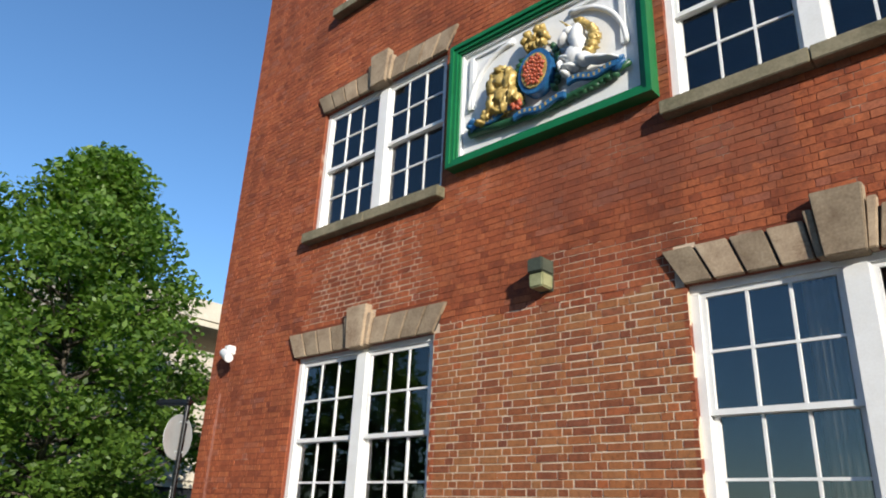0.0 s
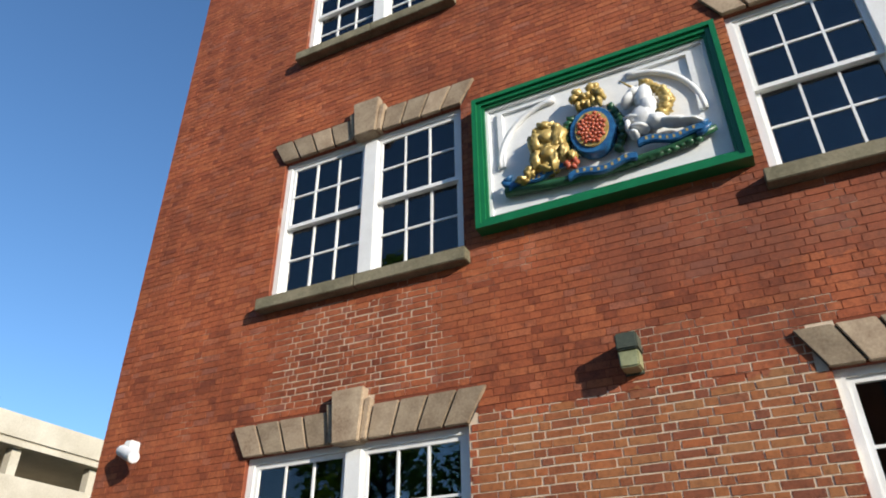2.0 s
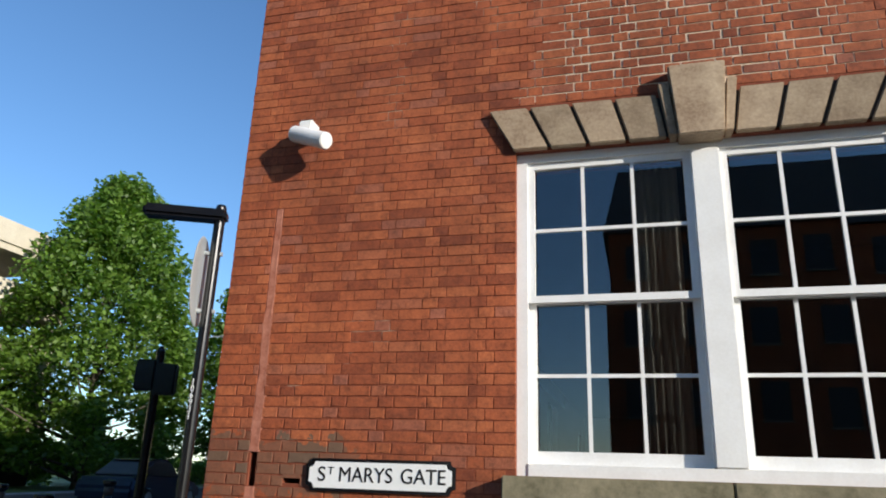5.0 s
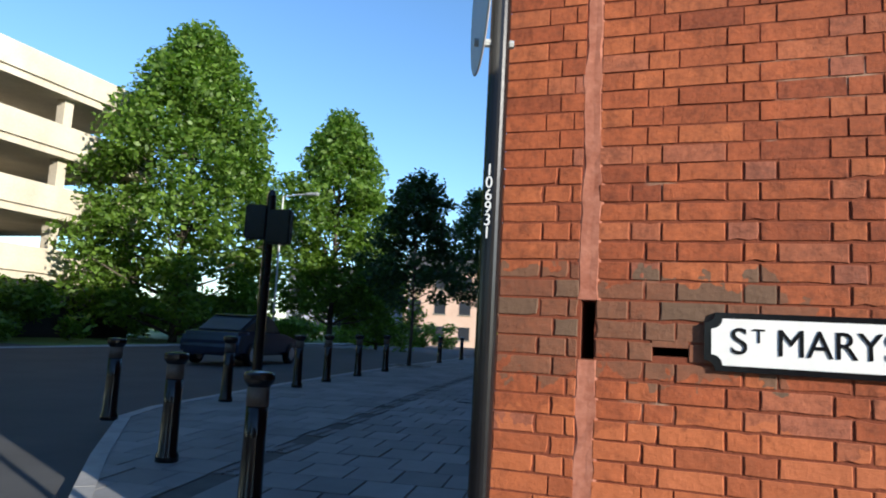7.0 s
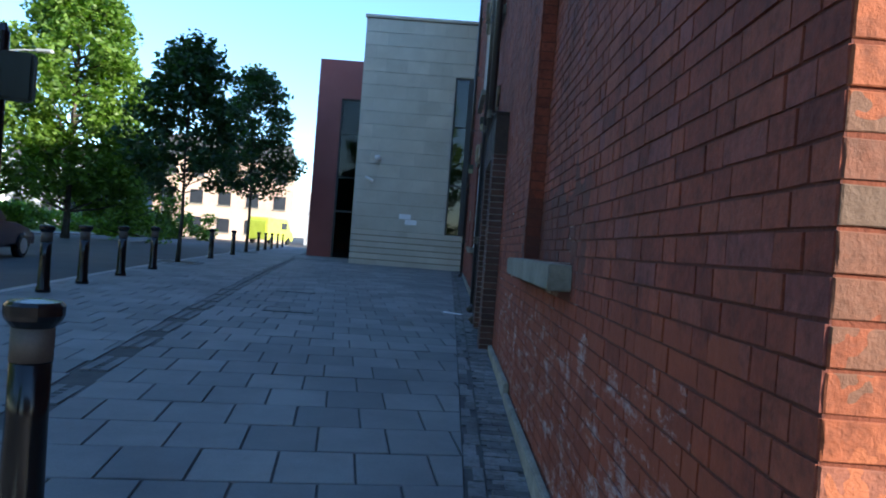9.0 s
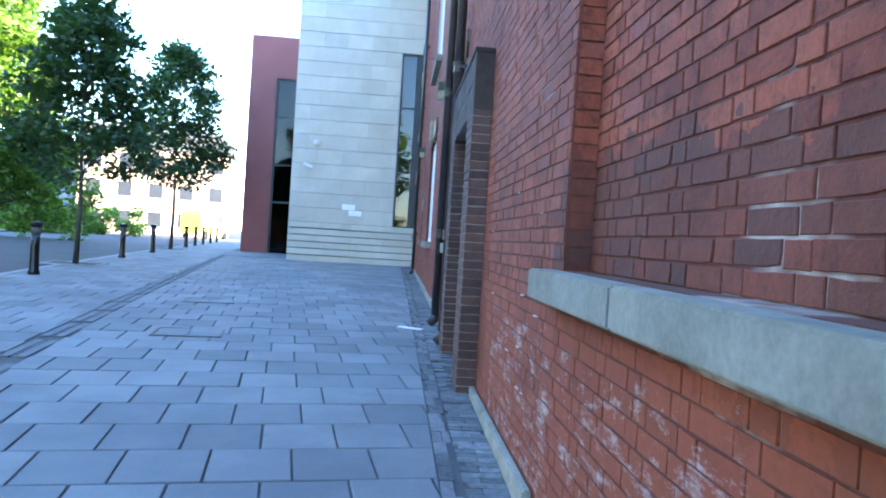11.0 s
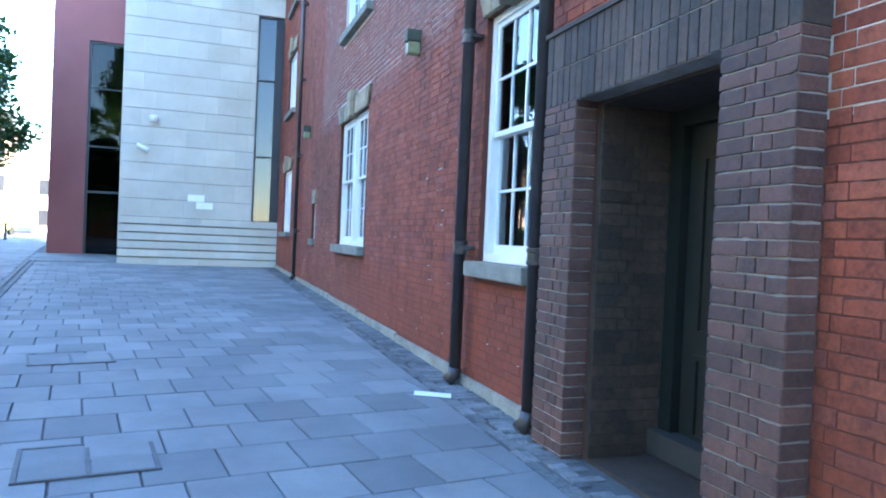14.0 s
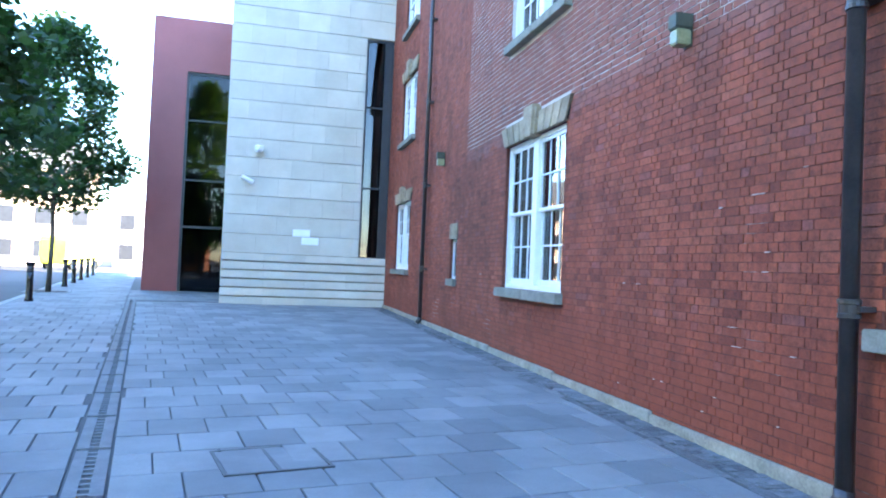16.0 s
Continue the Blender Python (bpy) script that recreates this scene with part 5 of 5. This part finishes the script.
bj = brick_layer("bricks", 0.0, 0.1, 1.4, 3.6, [], M_BRICK_SIDE, blind_back, pose(BLIND[0], 0, 0, 0, 0, 90), seed=14, y=0.0)
bj.matrix_local = Matrix.Translation((BLIND[0], 0.01, 0)) @ pose(0, 0, 0, 0, 0, 90)
for u0, u1 in ((-7.375, -6.945), (-9.035, -8.635)):
    brick_layer("bricks", u0, u1, 0.2, 2.5, [], M_BROWN, porch, Matrix(), (u0, u1, 0.2, 2.5), y=-0.147, seed=15)
for u, turn, n in ((-6.945, 90, 0.15), (-8.633, 90, 0.15)):
    ob = brick_layer("bricks", 0.0, 0.148, 0.2, 2.5, [], M_BROWN, porch, Matrix(), (-0.1, 0.2, 0.2, 2.5), y=0.0, seed=16, under=Matrix.Translation((u - 0.004, -0.15, 0)) @ pose(0, 0, 0, 0, 0, 90))
# inner reveal bricks, darkened in colour for the shade of the recess
ob = brick_layer("bricks", 0.0, 0.5, 0.2, 2.48, [], M_BROWN_DARK, porch, Matrix(), (-0.1, 0.6, 0.2, 2.5), y=0.0, seed=17, under=Matrix.Translation((-8.58, 0.005, 0)) @ pose(0, 0, 0, 0, 0, 90))
verts, faces = [], []
u = -9.03
while u < -6.96:
    for z0, z1 in ((2.505, 2.725), (2.735, 2.955)):
        i = len(verts)
        p = random.uniform(0.004, 0.009)
        a, b = u + 0.004, min(u + 0.071, -6.945)
        verts += [(a, -0.146 - p, z0), (b, -0.146 - p, z0), (b, -0.146 - p, z1), (a, -0.146 - p, z1), (a, -0.14, z0), (b, -0.14, z0), (b, -0.14, z1), (a, -0.14, z1)]
        faces += [(i, i + 1, i + 2, i + 3), (i + 4, i + 5, i + 1, i), (i + 5, i + 6, i + 2, i + 1), (i + 6, i + 7, i + 3, i + 2), (i + 7, i + 4, i, i + 3)]
    u += 0.075
ob = raw("soldier_bricks", verts, faces, M_BROWN_DARK)
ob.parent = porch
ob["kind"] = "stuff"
part("head_cheek", box(-6.949, -6.941, -0.15, -0.001, 2.505, 2.955), M_BROWN_DARK, porch)
part("head_cap", box(-9.05, -6.93, -0.165, -0.001, 2.957, 2.985), M_BROWN_DARK, porch)

# ---- paving flags, laid square to the kerb ----
DIR = Vector((-0.151, 0.9885, 0)).normalized()
ACR = Vector((DIR.y, -DIR.x, 0))
O = Vector((-4.35, 11.4, 0))
FL, FWID = 0.48, 0.425


def flag_quads(a0, a1, b0, b1, length, width, gap):
    """Flags as corner lists on the pavement; a runs across, b along the street."""
    rows = int((b1 - b0) / length)
    for j in range(rows):
        off = (j % 2) * width * 0.5 + random.uniform(-0.04, 0.04)
        n = int((a1 - a0) / width) + 2
        for i in range(n):
            p, q = a0 + (i - 1) * width + off, a0 + i * width + off
            p, q = max(p, a0), min(q, a1)
            if q - p < 0.05:
                continue
            r, s = b0 + j * length, b0 + (j + 1) * length
            yield [O + ACR * x + DIR * y for x, y in ((p + gap, r + gap), (q - gap, r + gap), (q - gap, s - gap), (p + gap, s - gap))]


def clipped(poly, p, n):
    """The part of a polygon on the side of p to which n points."""
    out = []
    for a, b in zip(poly, poly[1:] + poly[:1]):
        da, db = (a - p).dot(n), (b - p).dot(n)
        if da >= 0:
            out.append(a)
        if da * db < 0:
            out.append(a + (b - a) * (da / (da - db)))
    return out


def lay(name, quads, material, parent, limit, piece, keep, near, trim=False):
    verts, faces, n = [], [], 0
    for c in quads:
        m = sum(c, Vector()) / 4
        if not keep(m):
            continue
        if trim:
            if m.y > -0.3:
                c = clipped(c, Vector((-0.405, 0, 0)), Vector((-1, 0, 0)))
            k0, k1 = Vector((kerb_x(m.y - 0.3) + 0.155, m.y - 0.3, 0)), Vector((kerb_x(m.y + 0.3) + 0.155, m.y + 0.3, 0))
            c = clipped(c, k0, Vector((k1.y - k0.y, k0.x - k1.x, 0))) if len(c) > 2 else c
            if len(c) < 3:
                continue
            m = sum(c, Vector()) / len(c)
        dz = random.uniform(-0.003, 0.003)
        top = [(v.x, v.y, gz(v.y) + dz) for v in c]
        inset = [(v.x + (m.x - v.x) * 0.02, v.y + (m.y - v.y) * 0.02) for v in c]
        vs = [(v.x, v.y, gz(v.y) - 0.03) for v in c] + [(v.x, v.y, gz(v.y) + dz - 0.004) for v in c] + [(x, y, gz(y) + dz) for x, y in inset]
        n_c = len(c)
        fs = [(i, (i + 1) % n_c, (i + 1) % n_c + n_c, i + n_c) for i in range(n_c)] + [(i + n_c, (i + 1) % n_c + n_c, (i + 1) % n_c + 2 * n_c, i + 2 * n_c) for i in range(n_c)] + [tuple(range(2 * n_c, 3 * n_c))]
        if n < limit and near(m):
            me = bpy.data.meshes.new(piece)
            me.from_pydata(vs, [], fs)
            me.materials.append(material)
            ob = new(piece, me)
            ob.parent = parent
            n += 1
        else:
            i = len(verts)
            verts += vs
            faces += [tuple(i + k for k in f) for f in fs]
    ob = raw(name, verts, faces, material)
    ob.parent = parent
    ob["kind"] = "stuff"


def on_walk(m):
    return m.y < 27.5 and (m.x < -0.1 or m.y < -0.3) and m.x > kerb_x(m.y) - 0.2


lay("flags", flag_quads(0.12, 9.0, -15.5, 17.2, FL, FWID, 0.0065), M_FLAG, pavement, 300, "flag", on_walk, lambda m: 4.5 < m.y < 14.5 and m.x > -4.2, True)
lay("flags", flag_quads(-4.4, -0.12, -10.0, 45.0, FL, FWID, 0.0065), M_FLAG, pavement, 0, "flag", lambda m: m.x > kerb_x(m.y) - 0.2 and not (m.x > -7.6 and m.y > 33.5), lambda m: False, True)
lay("flags", flag_quads(-0.12, 2.9, 16.7, 22.5, FL, FWID, 0.0065), M_FLAG, pavement, 0, "flag", lambda m: m.x < -4.7 and 27.2 < m.y < 33.7, lambda m: False)
O, DIR, ACR = Vector((-0.4, 0, 0)), Vector((0, 1, 0)), Vector((1, 0, 0))
lay("pavers", flag_quads(0.0, 0.115, 0.0, 27.6, 0.21, 0.115, 0.003), M_SETT, pavement, 0, "paver", lambda m: True, lambda m: False)
lay("pavers", flag_quads(0.12, 0.345, 0.0, 27.6, 0.075, 0.23, 0.003), M_SETT, pavement, 0, "paver", lambda m: not 6.93 < m.y < 9.05 or m.x < -0.16, lambda m: False)

# slot drain, covers, litter
M_CHANNEL = mottled("worn_drain_concrete", (0.11, 0.112, 0.115), (0.19, 0.19, 0.19), 0.85, 5, 70, 0.4)
drain = thing("slot_drain", pose(-4.35, 11.4, 0, 0, 0, math.degrees(math.atan2(0.151, 0.9885))), "long grey slotted drain channel set in the paving", "drain", kind="structure")
for k in range(-9, 17):
    y = k * 1.0
    wy = 11.4 + y * 0.9885
    seg = bmesh.new()
    boxes(seg, (-0.105, -0.03, y + 0.003, y + 0.997, -0.03, 0.006), (0.03, 0.105, y + 0.003, y + 0.997, -0.03, 0.006), (-0.03, 0.03, y + 0.003, y + 0.997, -0.03, -0.012))
    boxes(seg, *[(-0.03, 0.03, y + 0.1 * i + 0.03, y + 0.1 * i + 0.06, -0.012, 0.005) for i in range(10)])
    ob = part("channel", seg, M_CHANNEL, drain)
    ob.location.z = gz(wy)
    ob.rotation_euler.x = 0
for x, y, turn in ((-3.35, 12.05, 12), (-2.8, 9.1, 8.7)):
    cv = thing("access_cover", pose(x, y, gz(y) - 0.005, 0, 0, turn), "recessed steel access cover with paving inlay", "access cover")
    part("frame", boxes(bmesh.new(), (-0.35, 0.35, -0.30, -0.275, -0.01, 0.011), (-0.35, 0.35, 0.275, 0.30, -0.01, 0.011), (-0.35, -0.325, -0.275, 0.275, -0.01, 0.011), (0.325, 0.35, -0.275, 0.275, -0.01, 0.011), (-0.012, 0.012, -0.275, 0.275, -0.01, 0.010)), M_IRON, cv)
    part("inlay", boxes(bmesh.new(), (-0.32, -0.017, -0.27, 0.27, -0.01, 0.007), (0.017, 0.32, -0.27, 0.27, -0.01, 0.007)), M_FLAG, cv)
paper = part("litter_paper", box(-0.15, 0.15, -0.07, 0.07, 0.0, 0.006), M_PAPER)
paper.matrix_world = pose(-0.44, 10.25, gz(10.25) + 0.006, 0, 2, -20)
tagged(paper, "flattened white paper litter on the paving", "litter")

# pale mortar smears left on the side wall
M_SMEAR = mottled("pale_mortar_smear", (0.34, 0.26, 0.23), (0.52, 0.44, 0.40), 0.95, 12, 60, 0.4)
rs = random.Random(9)
spots = [(rs.uniform(10.9, 12.2), COURSE * rs.randint(14, 36), rs.uniform(0.05, 0.16)) for _ in range(9)]
spots += [(rs.uniform(4.8, 6.6), COURSE * rs.randint(10, 26), rs.uniform(0.05, 0.12)) for _ in range(10)]
spots += [(rs.uniform(9.4, 14.0), COURSE * rs.randint(9, 11), rs.uniform(0.02, 0.05)) for _ in range(9)]
spots += [(rs.uniform(13, 19), COURSE * rs.randint(12, 40), rs.uniform(0.04, 0.09)) for _ in range(6)]
for y, z, w in spots:
    if any(c - wd / 2 - 0.15 < y < c + wd / 2 + 0.15 and a - 0.2 < z < b + 0.4 for c, a, b, wd in SW):
        continue
    h = rs.uniform(0.005, 0.010)
    pts = [(-w / 2, 0), (-w * 0.2, -h * 0.4), (w * 0.3, 0), (w / 2, h * 0.5), (w * 0.2, h), (-w * 0.3, h * 0.8)]
    sm = part("mortar_smear", prism(pts, -0.009, 0.0), M_SMEAR, wall_side)
    sm.matrix_local = pose(-y, 0, z)
